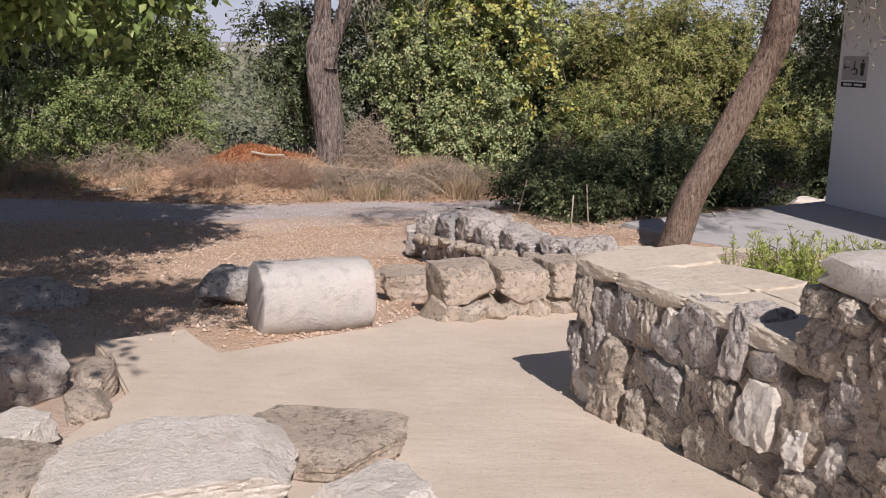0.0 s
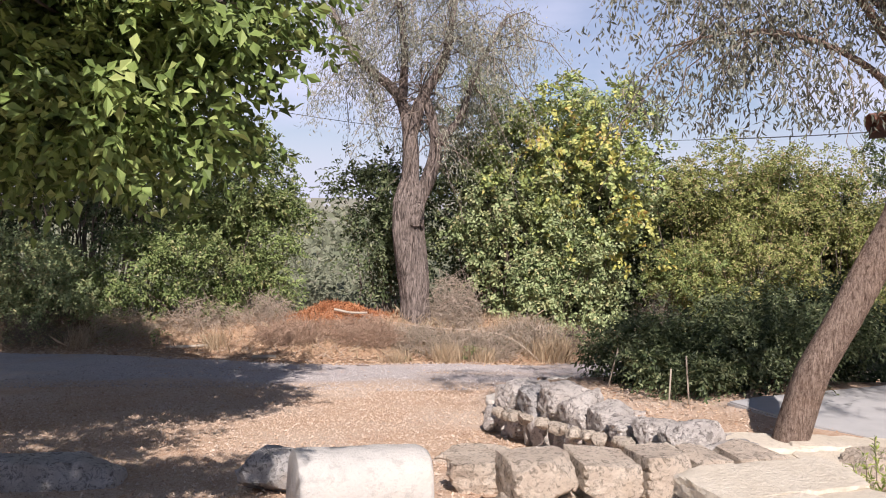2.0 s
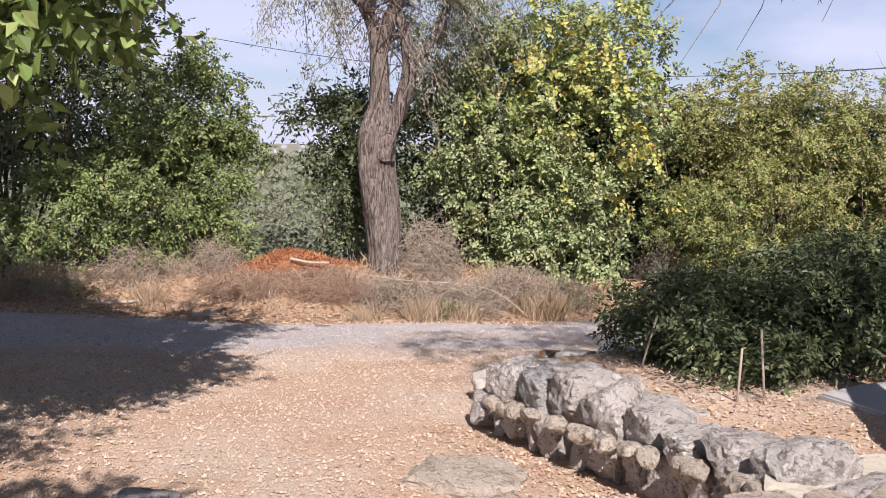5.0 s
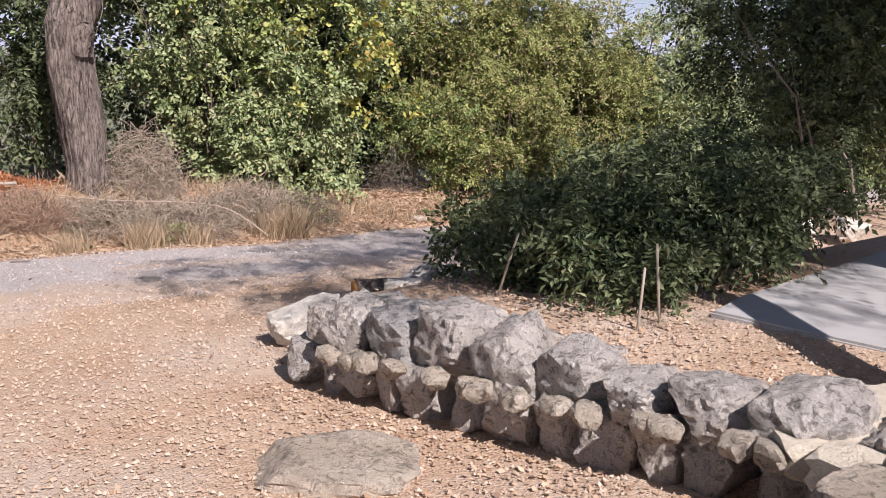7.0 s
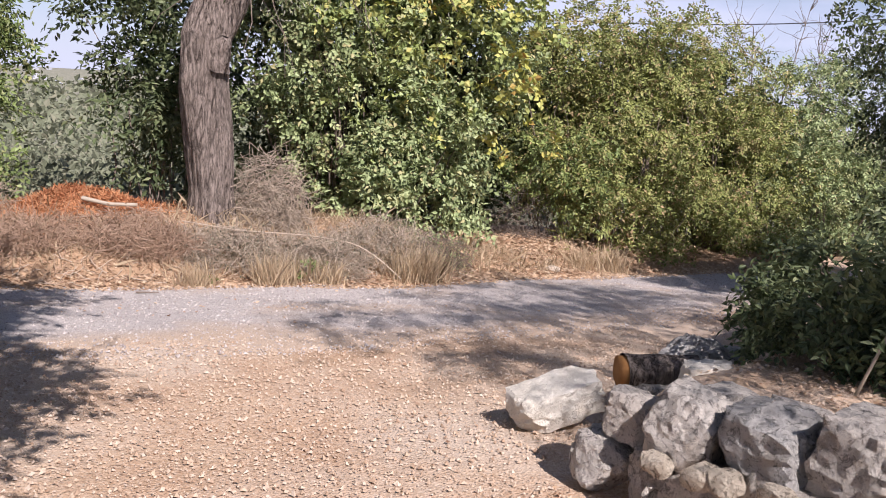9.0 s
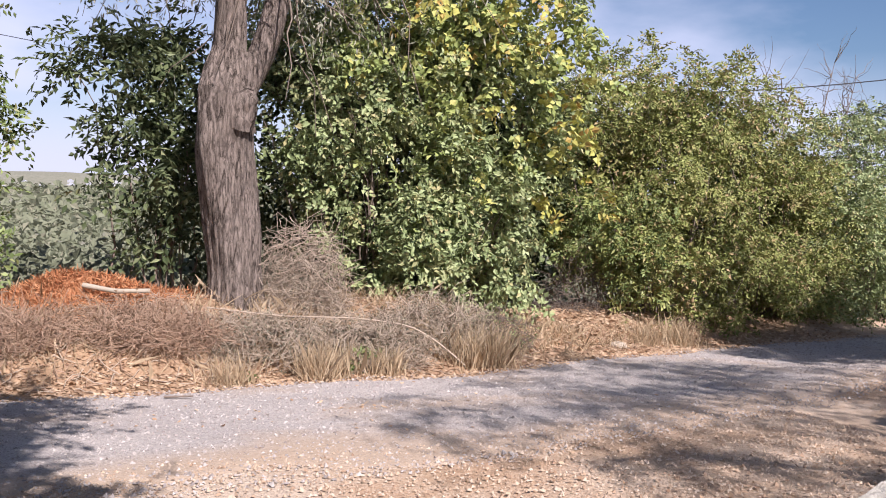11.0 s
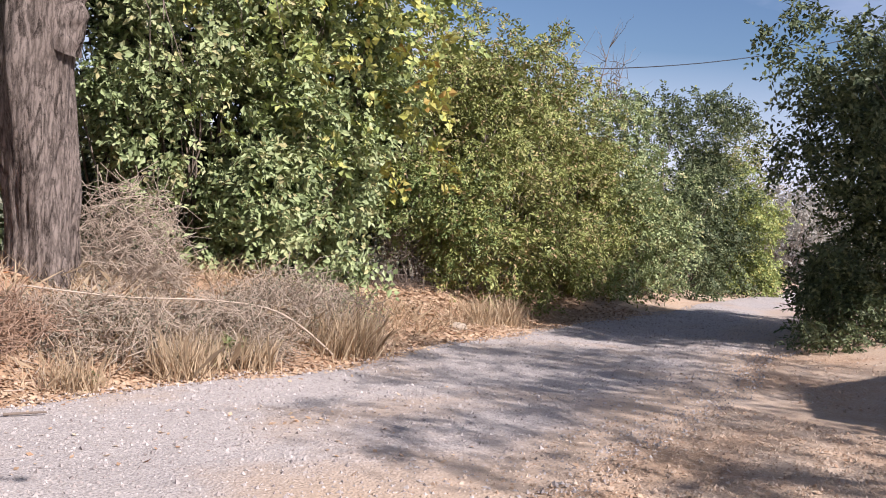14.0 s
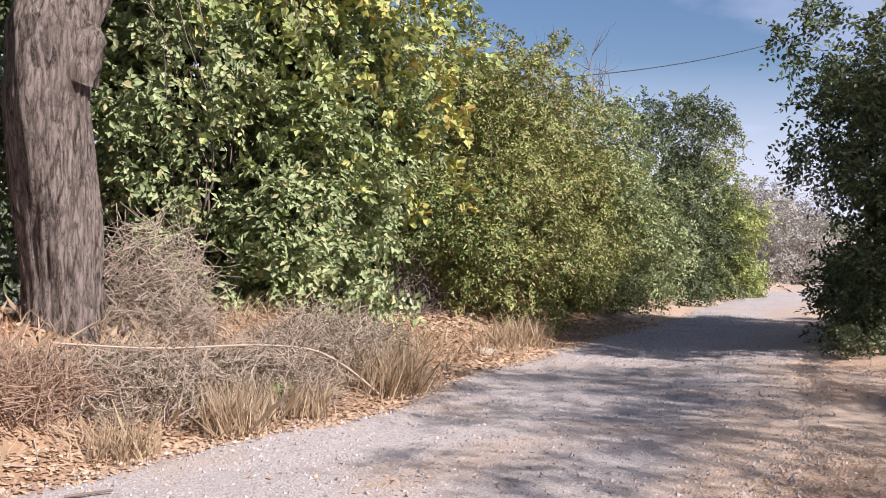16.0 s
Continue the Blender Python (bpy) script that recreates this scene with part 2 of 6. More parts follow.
DRY_GRASS = leaf_material("dry_grass", (0.34, 0.24, 0.15), (0.52, 0.39, 0.25), (0.64, 0.5, 0.34), (0.2, 0.14, 0.08), 0.1, 0.25, 0.8)
LITTER = leaf_material("fallen_leaves", (0.38, 0.22, 0.125), (0.55, 0.37, 0.235), (0.68, 0.52, 0.37), (0.26, 0.14, 0.08), 0.14, 0.1, 0.8)
RED_STRAW = leaf_material("rusty_pine_straw", (0.36, 0.12, 0.045), (0.52, 0.21, 0.09), (0.66, 0.36, 0.19), (0.25, 0.09, 0.04), 0.1, 0.15, 0.8)
OAK = leaf_material("dark_green_leaves", (0.036, 0.058, 0.017), (0.125, 0.185, 0.045), (0.26, 0.34, 0.1), (0.42, 0.47, 0.17), 0.05, 0.2)
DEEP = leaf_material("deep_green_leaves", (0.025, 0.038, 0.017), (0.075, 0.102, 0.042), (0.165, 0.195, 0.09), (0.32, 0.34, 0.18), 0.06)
SHRUB = leaf_material("grey_green_leaves", (0.09, 0.12, 0.045), (0.26, 0.32, 0.135), (0.44, 0.5, 0.25), (0.46, 0.4, 0.2), 0.08)
VINE = leaf_material("yellowing_vine_leaves", (0.12, 0.16, 0.05), (0.27, 0.33, 0.105), (0.42, 0.46, 0.16), (0.6, 0.54, 0.18), 0.1)
GOLD = leaf_material("yellow_leaves", (0.3, 0.3, 0.06), (0.46, 0.44, 0.1), (0.56, 0.54, 0.18), (0.42, 0.24, 0.07), 0.15)
HEDGE = leaf_material("olive_green_leaves", (0.09, 0.11, 0.03), (0.24, 0.27, 0.08), (0.39, 0.405, 0.14), (0.44, 0.31, 0.17), 0.11)
FRESH = leaf_material("fresh_green_leaves", (0.055, 0.085, 0.025), (0.15, 0.2, 0.065), (0.28, 0.34, 0.12), (0.4, 0.38, 0.18), 0.07)
DROOP = leaf_material("grey_narrow_leaves", (0.14, 0.145, 0.1), (0.287, 0.287, 0.207), (0.437, 0.425, 0.333), (0.483, 0.425, 0.322), 0.12)
OLIVE_LEAF = leaf_material("dull_narrow_leaves", (0.06, 0.065, 0.045), (0.14, 0.145, 0.105), (0.26, 0.26, 0.2), (0.34, 0.3, 0.22), 0.1)
ROSEMARY = leaf_material("rosemary_needles", (0.14, 0.19, 0.035), (0.28, 0.35, 0.06), (0.42, 0.48, 0.11), (0.48, 0.48, 0.18), 0.05)
# distance haze is painted in: pale, greyed greens set close together
FAR_GREEN = leaf_material("haze_tinted_far_foliage", (0.15, 0.165, 0.1), (0.2, 0.21, 0.135), (0.25, 0.255, 0.17), (0.29, 0.27, 0.19), 0.1, 0.2, 0.95)

# ---- building blocks ----
rng = np.random.default_rng(7)


def fast_mesh(name, verts, faces, mat, smooth=False):
    """A mesh from arrays of vertices and equal-sided faces."""
    verts, faces = np.asarray(verts, np.float32), np.asarray(faces, np.int32)
    me = bpy.data.meshes.new(name)
    k = faces.shape[1]
    me.vertices.add(len(verts))
    me.vertices.foreach_set("co", verts.ravel())
    me.loops.add(faces.size)
    me.loops.foreach_set("vertex_index", faces.ravel())
    me.polygons.add(len(faces))
    me.polygons.foreach_set("loop_start", np.arange(0, faces.size, k, dtype=np.int32))
    me.polygons.foreach_set("loop_total", np.full(len(faces), k, np.int32))
    me.polygons.foreach_set("use_smooth", np.full(len(faces), smooth))
    me.update()
    me.validate()
    me.materials.append(mat)
    return me


def put(name, me, parent=None, label="", m=None):
    ob = new(name, me)
    if m is not None:
        ob.matrix_basis = m
    if parent is not None:
        ob.parent = parent
    return tagged(ob, label)


def part(name, bm, mat, parent, label="", smooth=True, m=None):
    """One mesh object out of a bmesh, under a thing or a part."""
    me = bpy.data.meshes.new(name)
    bm.to_mesh(me)
    bm.free()
    me.materials.append(mat)
    if smooth:
        me.polygons.foreach_set("use_smooth", [True] * len(me.polygons))
    return put(name, me, parent, label, m)


def thing(name, place, label, category, group="", kind="", turn=0):
    ob = new(name)
    ob.empty_display_size = 0.2
    ob.matrix_basis = pose(*place, 0, 0, turn)
    return tagged(ob, label, category, group, kind)


def smooth(v, a, b):
    t = np.clip((np.asarray(v, float) - a) / (b - a), 0, 1)
    return t * t * (3 - 2 * t)


def wave(x, y, s, seed=0):
    """Soft bumps between -1 and 1 from a few crossed sines."""
    a = np.sin(x * s * 1.0 + y * s * 0.43 + seed) + np.sin(y * s * 1.31 - x * s * 0.37 + 2.1 * seed + 1.0)
    b = np.sin((x + y) * s * 2.17 + 3.7 * seed) + np.sin((x - 1.4 * y) * s * 1.73 + seed * 1.3 + 2.0)
    return (a + 0.5 * b) / 3.0


ROAD_FAR = ((-60, -30, -11, -5, -3, 0, 2, 6.4, 17, 26, 45, 80), (19.5, 19.2, 18.7, 18.1, 18.0, 18.9, 20.1, 21.8, 26.3, 30.0, 42, 70))
ROAD_NEAR = ((-60, -30, -12, -5, -1, 3, 7, 12, 17, 26, 47, 84), (14, 13.6, 12.7, 14.0, 15.0, 16.6, 18.6, 21.2, 22.9, 25.6, 37.5, 66))
WALL_A, WALL_B = np.array((-0.22, 10.95)), np.array((1.3, 8.25))
WALL_DIR = (WALL_B - WALL_A) / np.linalg.norm(WALL_B - WALL_A)
WALL_OUT = np.array((-WALL_DIR[1], WALL_DIR[0]))


def road_far(x):
    return np.interp(x, *ROAD_FAR) + 0.25 * wave(x, x * 0, 0.8, 3)


def road_near(x):
    return np.interp(x, *ROAD_NEAR) + 0.35 * wave(x, x * 0, 0.7, 5)


def height(x, y):
    """The ground's height: a slope down to the road, a terrace behind the boulder wall, a bank beyond the road, then the valley."""
    x, y = np.asarray(x, float), np.asarray(y, float)
    z = np.interp(y, (-40, -4, 12, 20, 30, 45, 120, 400, 1000, 2200, 4000, 6000),
                  (1.6, 1.22, -0.54, -1.18, -2.0, -3.2, -9, -20, -38, -42, -6, 2))
    z = z + 0.035 * wave(x, y, 1.1, 1) * smooth(y, -3, 2)
    z = z + (wave(x, y, 0.012, 2) * 7) * smooth(y, 150, 600) + wave(x, y, 0.0018, 4) * 22 * smooth(y, 1500, 3500)
    sd = (x - WALL_A[0]) * WALL_OUT[0] + (y - WALL_A[1]) * WALL_OUT[1]
    s = (x - WALL_A[0]) * WALL_DIR[0] + (y - WALL_A[1]) * WALL_DIR[1]
    terr = smooth(sd, 0.12, 0.45) * smooth(s, -0.75, -0.05) * smooth(y, 7.9, 8.4) * (1 - smooth(y - 0.45 * np.clip(x - 4, 0, 9), 11.6, 14.2))
    z = z + terr * (np.maximum(0.22 - 0.03 * (y - 8), z + 0.05) - z)
    hill = smooth(x, 4.5, 7.5) * smooth(y, 12.5, 15) * (1 - smooth(y - np.interp(x, *ROAD_NEAR), -2.4, -0.2))
    z = z + hill * (np.maximum(-0.75, z) - z)
    z = z - 0.1 * smooth(-x, 1.9, 2.3) * smooth(y, 3.4, 4.2) * (1 - smooth(y, 7.5, 9.5))
    d = y - road_far(x)
    bank = np.interp(x, (-60, -12, -6, -4, 0, 1.2, 3.5, 6, 12, 20), (0.5, 0.5, 0.7, 0.85, 0.75, 0.5, 0.5, 0.35, 0.25, 0.3))
    z = z + bank * smooth(d, 0.1, 2.0) * (1 - 0.9 * smooth(d, 4, 14))
    z = z + (0.05 * wave(x, y, 3.1, 6) + 0.03 * wave(x, y, 7.3, 8)) * smooth(d, 0.2, 1.2) * (1 - smooth(d, 40, 80))
    side = smooth(x, 14, 40) * smooth(y, 8, 20)
    return z - side * 0.02 * np.clip(x - 14, 0, 200)


def gz(x, y):
    return float(height(x, y))


def tube(path, radii, sides=8, wobble=0.0, seed=0):
    """Vertices and quads of a tapered tube along a path."""
    path, r = np.asarray(path, float), np.asarray(radii, float)
    n = len(path)
    tang = np.gradient(path, axis=0)
    tang /= np.linalg.norm(tang, axis=1)[:, None] + 1e-9
    ref = np.zeros(3)
    ref[int(np.argmin(np.abs(tang).max(axis=0)))] = 1.0
    u = np.cross(tang, ref)
    u /= np.linalg.norm(u, axis=1)[:, None] + 1e-9
    v = np.cross(tang, u)
    a = np.linspace(0, 2 * np.pi, sides, endpoint=False)
    rr = r[:, None] * np.ones(sides)
    if wobble:
        k = np.arange(n)[:, None] / max(n - 1, 1)
        rr = rr * (1 + wobble * (np.sin(a * 3 + seed + 5 * k) * 0.5 + np.sin(a * 5 + 9 * k + 2 * seed) * 0.4 + np.sin(a * 2 - 14 * k + seed) * 0.4))
    V = path[:, None, :] + rr[..., None] * (np.cos(a)[None, :, None] * u[:, None, :] + np.sin(a)[None, :, None] * v[:, None, :])
    i, j = np.meshgrid(np.arange(n - 1), np.arange(sides), indexing="ij")
    j2 = (j + 1) % sides
    F = np.stack([i * sides + j, i * sides + j2, (i + 1) * sides + j2, (i + 1) * sides + j], -1).reshape(-1, 4)
    return V.reshape(-1, 3), F


def merge(pieces):
    V, F, o = [], [], 0
    for v, f in pieces:
        V.append(v)
        F.append(f + o)
        o += len(v)
    return np.concatenate(V), np.concatenate(F)


def unit(v):
    return v / (np.linalg.norm(v, axis=-1, keepdims=True) + 1e-9)


def leaf_quads(pos, out, length, width, droop=0.0, up=0.6, scatter=1.0):
    """Folded four-cornered blades at pos, growing along out."""
    n = len(pos)
    axis = unit(out * 0.3 + rng.normal(size=(n, 3)) * 0.8 * scatter + np.array((0, 0, -droop - 0.2 * scatter)))
    nrm = unit(rng.normal(size=(n, 3)) * 0.6 + out * 0.75 + np.array((0, 0, up * 1.1)))
    side = unit(np.cross(axis, nrm))
    nrm = np.cross(side, axis)
    L = length * rng.uniform(0.6, 1.3, (n, 1))
    W = width * rng.uniform(0.7, 1.25, (n, 1))
    mid = pos + axis * L * 0.45
    V = np.stack([pos, mid + side * W * 0.5 + nrm * W * 0.22, pos + axis * L - nrm * L * 0.12, mid - side * W * 0.5 + nrm * W * 0.22], 1)
    return V.reshape(-1, 3), np.arange(n * 4).reshape(n, 4)


def cluster_points(blobs, n, shell=(0.62, 1.05), floor=True, lobe=0.3):
    """Cluster centres on the lobes of lumpy ellipsoids (x, y, z, rx, ry, rz), thick above and thin below, and the way outwards at each."""
    L, D, R = [], [], []
    for b in np.asarray(blobs, float):
        area = (b[3] * b[4] + b[4] * b[5] + b[3] * b[5])
        m = int(12 + 9 * area)
        d = unit(rng.normal(size=(m, 3)) * np.array((1, 1, 0.9)) + np.array((0, 0, 0.12)))
        L.append(b[:3] + d * b[3:6] * rng.uniform(0.5, 1.04, (m, 1)))
        D.append(d)
        R.append(b[3:6].mean() ** 0.7 * rng.uniform(0.5, 1.25, m) * lobe)
    L, D, R = np.concatenate(L), np.concatenate(D), np.concatenate(R)
    pick = rng.choice(len(L), n, p=R ** 2 / (R ** 2).sum())
    d = unit(rng.normal(size=(n, 3)) + D[pick] * 0.9 + np.array((0, 0, 0.6)))
    r = rng.uniform(max(shell[0], 0.45) ** 2, shell[1] ** 2, n) ** 0.5 * R[pick]
    p = L[pick] + d * r[:, None] * np.array((1.15, 1.15, 0.75))
    if floor:
        keep = p[:, 2] > height(p[:, 0], p[:, 1]) + 0.03
        hollow = wave(p[:, 0] + 0.6 * p[:, 2], p[:, 1] * 0.5 + p[:, 2], 2.7, 3) + 0.2 * rng.normal(size=n)
        keep &= hollow > -0.5
        p, d = p[keep], d[keep]
    return p, d


def spray_leaves(c, d, leaves, spread, length, width, droop=0.0, up=0.6, run=7):
    """Leaves set on both sides of short shoots that start at c and grow along d, all of a shoot facing nearly one way."""
    n = max(int(leaves / run), 1)
    idx = rng.integers(len(c), size=n)
    start = c[idx] + rng.normal(size=(n, 3)) * spread * 1.25
    way = unit(d[idx] * 0.8 + rng.normal(size=(n, 3)) * 0.75 + np.array((0, 0, -0.25 - droop)))
    face = unit(d[idx] * 0.8 + rng.normal(size=(n, 3)) * 0.5 + np.array((0, 0, up * 1.1)))
    side = unit(np.cross(way, face))
    face = np.cross(side, way)
    t = np.arange(run) / (run - 1)
    hand = np.where(np.arange(run) % 2, 1.0, -1.0) * np.where(np.arange(run) == run - 1, 0.15, 1.0)
    reach = length * run * 0.33 * rng.uniform(0.6, 1.2, (n, 1, 1))
    P = start[:, None] + way[:, None] * t[None, :, None] * reach - np.array((0, 0, 1)) * (t ** 2)[None, :, None] * reach * 0.25
    m = n * run
    axis = unit((way[:, None] * 0.6 + side[:, None] * hand[None, :, None]).reshape(m, 3) + rng.normal(size=(m, 3)) * 0.28 + np.array((0, 0, -0.15 - 0.5 * droop)))
    nrm = unit(np.repeat(face, run, 0) + rng.normal(size=(m, 3)) * 0.3)
    across = unit(np.cross(axis, nrm))
    nrm = np.cross(across, axis)
    pos = P.reshape(m, 3)
    L = length * rng.uniform(0.65, 1.25, (m, 1))
    W = width * rng.uniform(0.75, 1.25, (m, 1))
    mid = pos + axis * L * 0.45
    V = np.stack([pos, mid + across * W * 0.5 + nrm * W * 0.14, pos + axis * L - nrm * L * 0.12, mid - across * W * 0.5 + nrm * W * 0.14], 1)
    return V.reshape(-1, 3), np.arange(m * 4).reshape(m, 4)


def crown_mesh(name, blobs, clusters, each, spread, length, width, mat, droop=0.0, shell=(0.62, 1.05), up=0.6, floor=True, run=7):
    c, d = cluster_points(blobs, clusters, shell, floor)
    V, F = spray_leaves(c, d, len(c) * (each + 1), spread, length, width, droop, up, run)
    return fast_mesh(name, V, F, mat), c


def twigs_to(root, ends, r0, r1, sag=0.0, spread=0.15):
    """Thin bent stems from near root to each end."""
    pieces = []
    for e in ends:
        a = np.asarray(root, float) + rng.normal(size=3) * np.array((spread, spread, 0.02))
        b = np.asarray(e, float)
        t = np.linspace(0, 1, 6)[:, None]
        L = np.linalg.norm(b - a)
        bend = rng.normal(size=3) * 0.05 * L
        path = a + (b - a) * t + bend * (np.sin(t * np.pi)) + np.array((0, 0, 1)) * (0.03 * L - sag) * np.sin(t * np.pi) + rng.normal(size=(6, 3)) * 0.02 * L
        path[0] = a
        pieces.append(tube(path, np.linspace(r0, r1, 6) * rng.uniform(0.7, 1.3), 5))
    return merge(pieces)


def bush(name, place, blobs, label, category, mat, clusters, each, spread, length, width, stems=40, group="", droop=0.0, shell=(0.55, 1.05), extra=(), twig=TWIG, inner=0, up=0.6, stem_r=0.016):
    """A shrub: an Empty at its foot, bent stems and a crown of separate leaves."""
    x, y = place
    root = thing(name, (x, y, gz(x, y)), label, category, group)
    inv = Matrix.Translation((-x, -y, -gz(x, y)))
    me, c = crown_mesh("crown", blobs, int(clusters * 0.5), each * 1.75, spread * 0.95, length * 1.12, width * 1.15, mat, droop, shell, up)
    put("crown", me, root, m=inv)
    for mat2, cl2, each2, l2, w2, blobs2, label2 in extra:
        me2, _ = crown_mesh("leaves", blobs2, cl2, each2, spread, l2, w2, mat2, droop, (0.8, 1.1), up)
        tagged(put("leaf_layer", me2, root, label2, m=inv), kind="stuff")
    if stems:
        ends = c[rng.choice(len(c), min(stems, len(c)), replace=False)]
        mid = c.mean(axis=0)
        ends = mid + (ends - mid) * 0.93
        roots = np.stack([mid[0] + (ends[:, 0] - mid[0]) * 0.55, mid[1] + (ends[:, 1] - mid[1]) * 0.3], 1)
        V, F = merge([twigs_to((rx, ry, gz(rx, ry) - 0.05), e[None], stem_r, 0.004, spread=0.05) for (rx, ry), e in zip(roots, ends)])
        tagged(put("stem_mass", fast_mesh("stem_mass", V, F, twig, True), root, m=inv), kind="stuff")
    return root


ICO = {}


def ico(detail):
    if detail not in ICO:
        bm = bmesh.new()
        bmesh.ops.create_icosphere(bm, subdivisions=detail, radius=1.0)
        ICO[detail] = (np.array([v.co[:] for v in bm.verts]), np.array([[v.index for v in f.verts] for f in bm.faces]))
        bm.free()
    return ICO[detail]


def rock_noise(p, r, octaves):
    """Creased noise over points: folded sines in random directions, finer and weaker by octave."""
    out = np.zeros(len(p))
    for f, a, crease in octaves:
        for _ in range(3):
            w = unit(r.normal(size=3)) * f
            q = unit(r.normal(size=3)) * f * 0.6
            v = np.sin(p @ w + 1.7 * np.sin(p @ q + r.uniform(0, 6)) + r.uniform(0, 6))
            out += a / 3 * ((1 - 2 * np.abs(v)) if crease else v)
    return out


def rock_mesh(name, size, seed, mat, cuts=13, detail=4, rough=1.0, flat=0.0, square=0.5):
    """A broken stone: a squared ball sliced by planes and creased; flat: how far its top is planed."""
    r = np.random.default_rng(seed)
    P, F = ico(detail)
    cube = P / np.abs(P).max(axis=1, keepdims=True)
    P = P * (1 - square) + cube * square
    for k in range(cuts):
        v = unit(r.normal(size=3))
        far = (P @ v).max()
        over = np.maximum(P @ v - far * r.uniform(0.64, 0.92), 0)
        P = P - v * over[:, None]
    if flat:
        v = unit(np.array((r.normal() * 0.06, r.normal() * 0.06, 1)))
        over = np.maximum(P @ v - (1 - flat), 0)
        P = P - v * over[:, None] * 0.95
    n = rock_noise(P, r, ((2.2, 0.04, 0), (4.5, 0.045, 1), (9, 0.045, 1), (19, 0.034, 1), (34, 0.02, 1)))
    P = P * (1 + rough * n)[:, None]
    lo, hi = P.min(axis=0), P.max(axis=0)
    P = (P - (lo + hi) / 2) / (hi - lo) * np.asarray(size, float)
    me = fast_mesh(name, P, F, mat, True)
    me.set_sharp_from_angle(angle=radians(24))
    return me


def rock(name, size, seed, mat, parent, label="", m=None, **how):
    return put(name, rock_mesh(name, size, seed, mat, **how), parent, label, m)


def boulder(name, place, size, turn, seed, mat, label="", category="boulder", group="", detail=4, parent=None, tilt=0, flat=0.0, sink=0.06, z=None, cuts=12, rough=1.0, square=0.5):
    x, y = place
    zz = gz(x, y) if z is None else z
    ob = rock(name, size, seed, mat, parent, label, pose(x, y, zz + size[2] * (0.5 - sink), tilt, tilt * 0.4, turn), detail=detail, flat=flat, cuts=cuts, rough=rough, square=square)
    if parent is None:
        tagged(ob, label, category, group)
    return ob

# ---- the ground ----
def axis_steps(*runs):
    out = []
    for a, b, step in runs:
        out += list(np.arange(a, b, step))
    return np.array(out + [runs[-1][1]])


def build_ground():
    xs = axis_steps((-3500, -600, 400), (-600, -100, 60), (-100, -30, 7), (-30, -9, 0.6), (-9, 10, 0.12), (10, 22, 0.4), (22, 100, 6), (100, 600, 60), (600, 3500, 400))
    ys = axis_steps((-600, -40, 90), (-40, -4, 3), (-4, 2, 0.4), (2, 23, 0.12), (23, 34, 0.5), (34, 120, 4), (120, 700, 30), (700, 6000, 250))
    X, Y = np.meshgrid(xs, ys)
    Z = height(X, Y)
    d = Y - road_far(X)
    n = len(xs)
    i, j = np.meshgrid(np.arange(len(ys) - 1), np.arange(n - 1), indexing="ij")
    F = np.stack([i * n + j, i * n + j + 1, (i + 1) * n + j + 1, (i + 1) * n + j], -1).reshape(-1, 4)
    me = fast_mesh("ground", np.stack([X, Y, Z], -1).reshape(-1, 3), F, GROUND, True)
    ragged = 0.3 * wave(X, Y, 4.0, 2) + 0.2 * wave(X, Y, 9.0, 4)
    litter = smooth(d + ragged * 0.6, -0.25, 0.15) * (1 - smooth(d, 3, 5)) * (1 - 0.85 * smooth(X, 6, 10))
    sd = (X - WALL_A[0]) * WALL_OUT[0] + (Y - WALL_A[1]) * WALL_OUT[1]
    litter = np.maximum(litter, 0.5 * smooth(sd, 0.3, 0.6) * smooth(Y, 8, 9) * (1 - smooth(Y, 15, 16)) * smooth(ragged, -0.2, 0.2))
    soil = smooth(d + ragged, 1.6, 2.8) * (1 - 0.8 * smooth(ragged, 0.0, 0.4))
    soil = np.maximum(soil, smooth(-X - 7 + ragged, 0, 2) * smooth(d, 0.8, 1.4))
    hazed_wild = smooth(d, 5, 12) + (1 - smooth(Y, -30, -10))
    for name, val in (("litter", litter), ("soil", np.clip(soil, 0, 0.9)), ("hazed_wild", np.clip(hazed_wild, 0, 1))):
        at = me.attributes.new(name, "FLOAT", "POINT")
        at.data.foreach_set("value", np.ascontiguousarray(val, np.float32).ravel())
    tagged(new("ground", me), "sloping pale gravel and orange dirt ground with dry leaves", "ground", kind="structure")


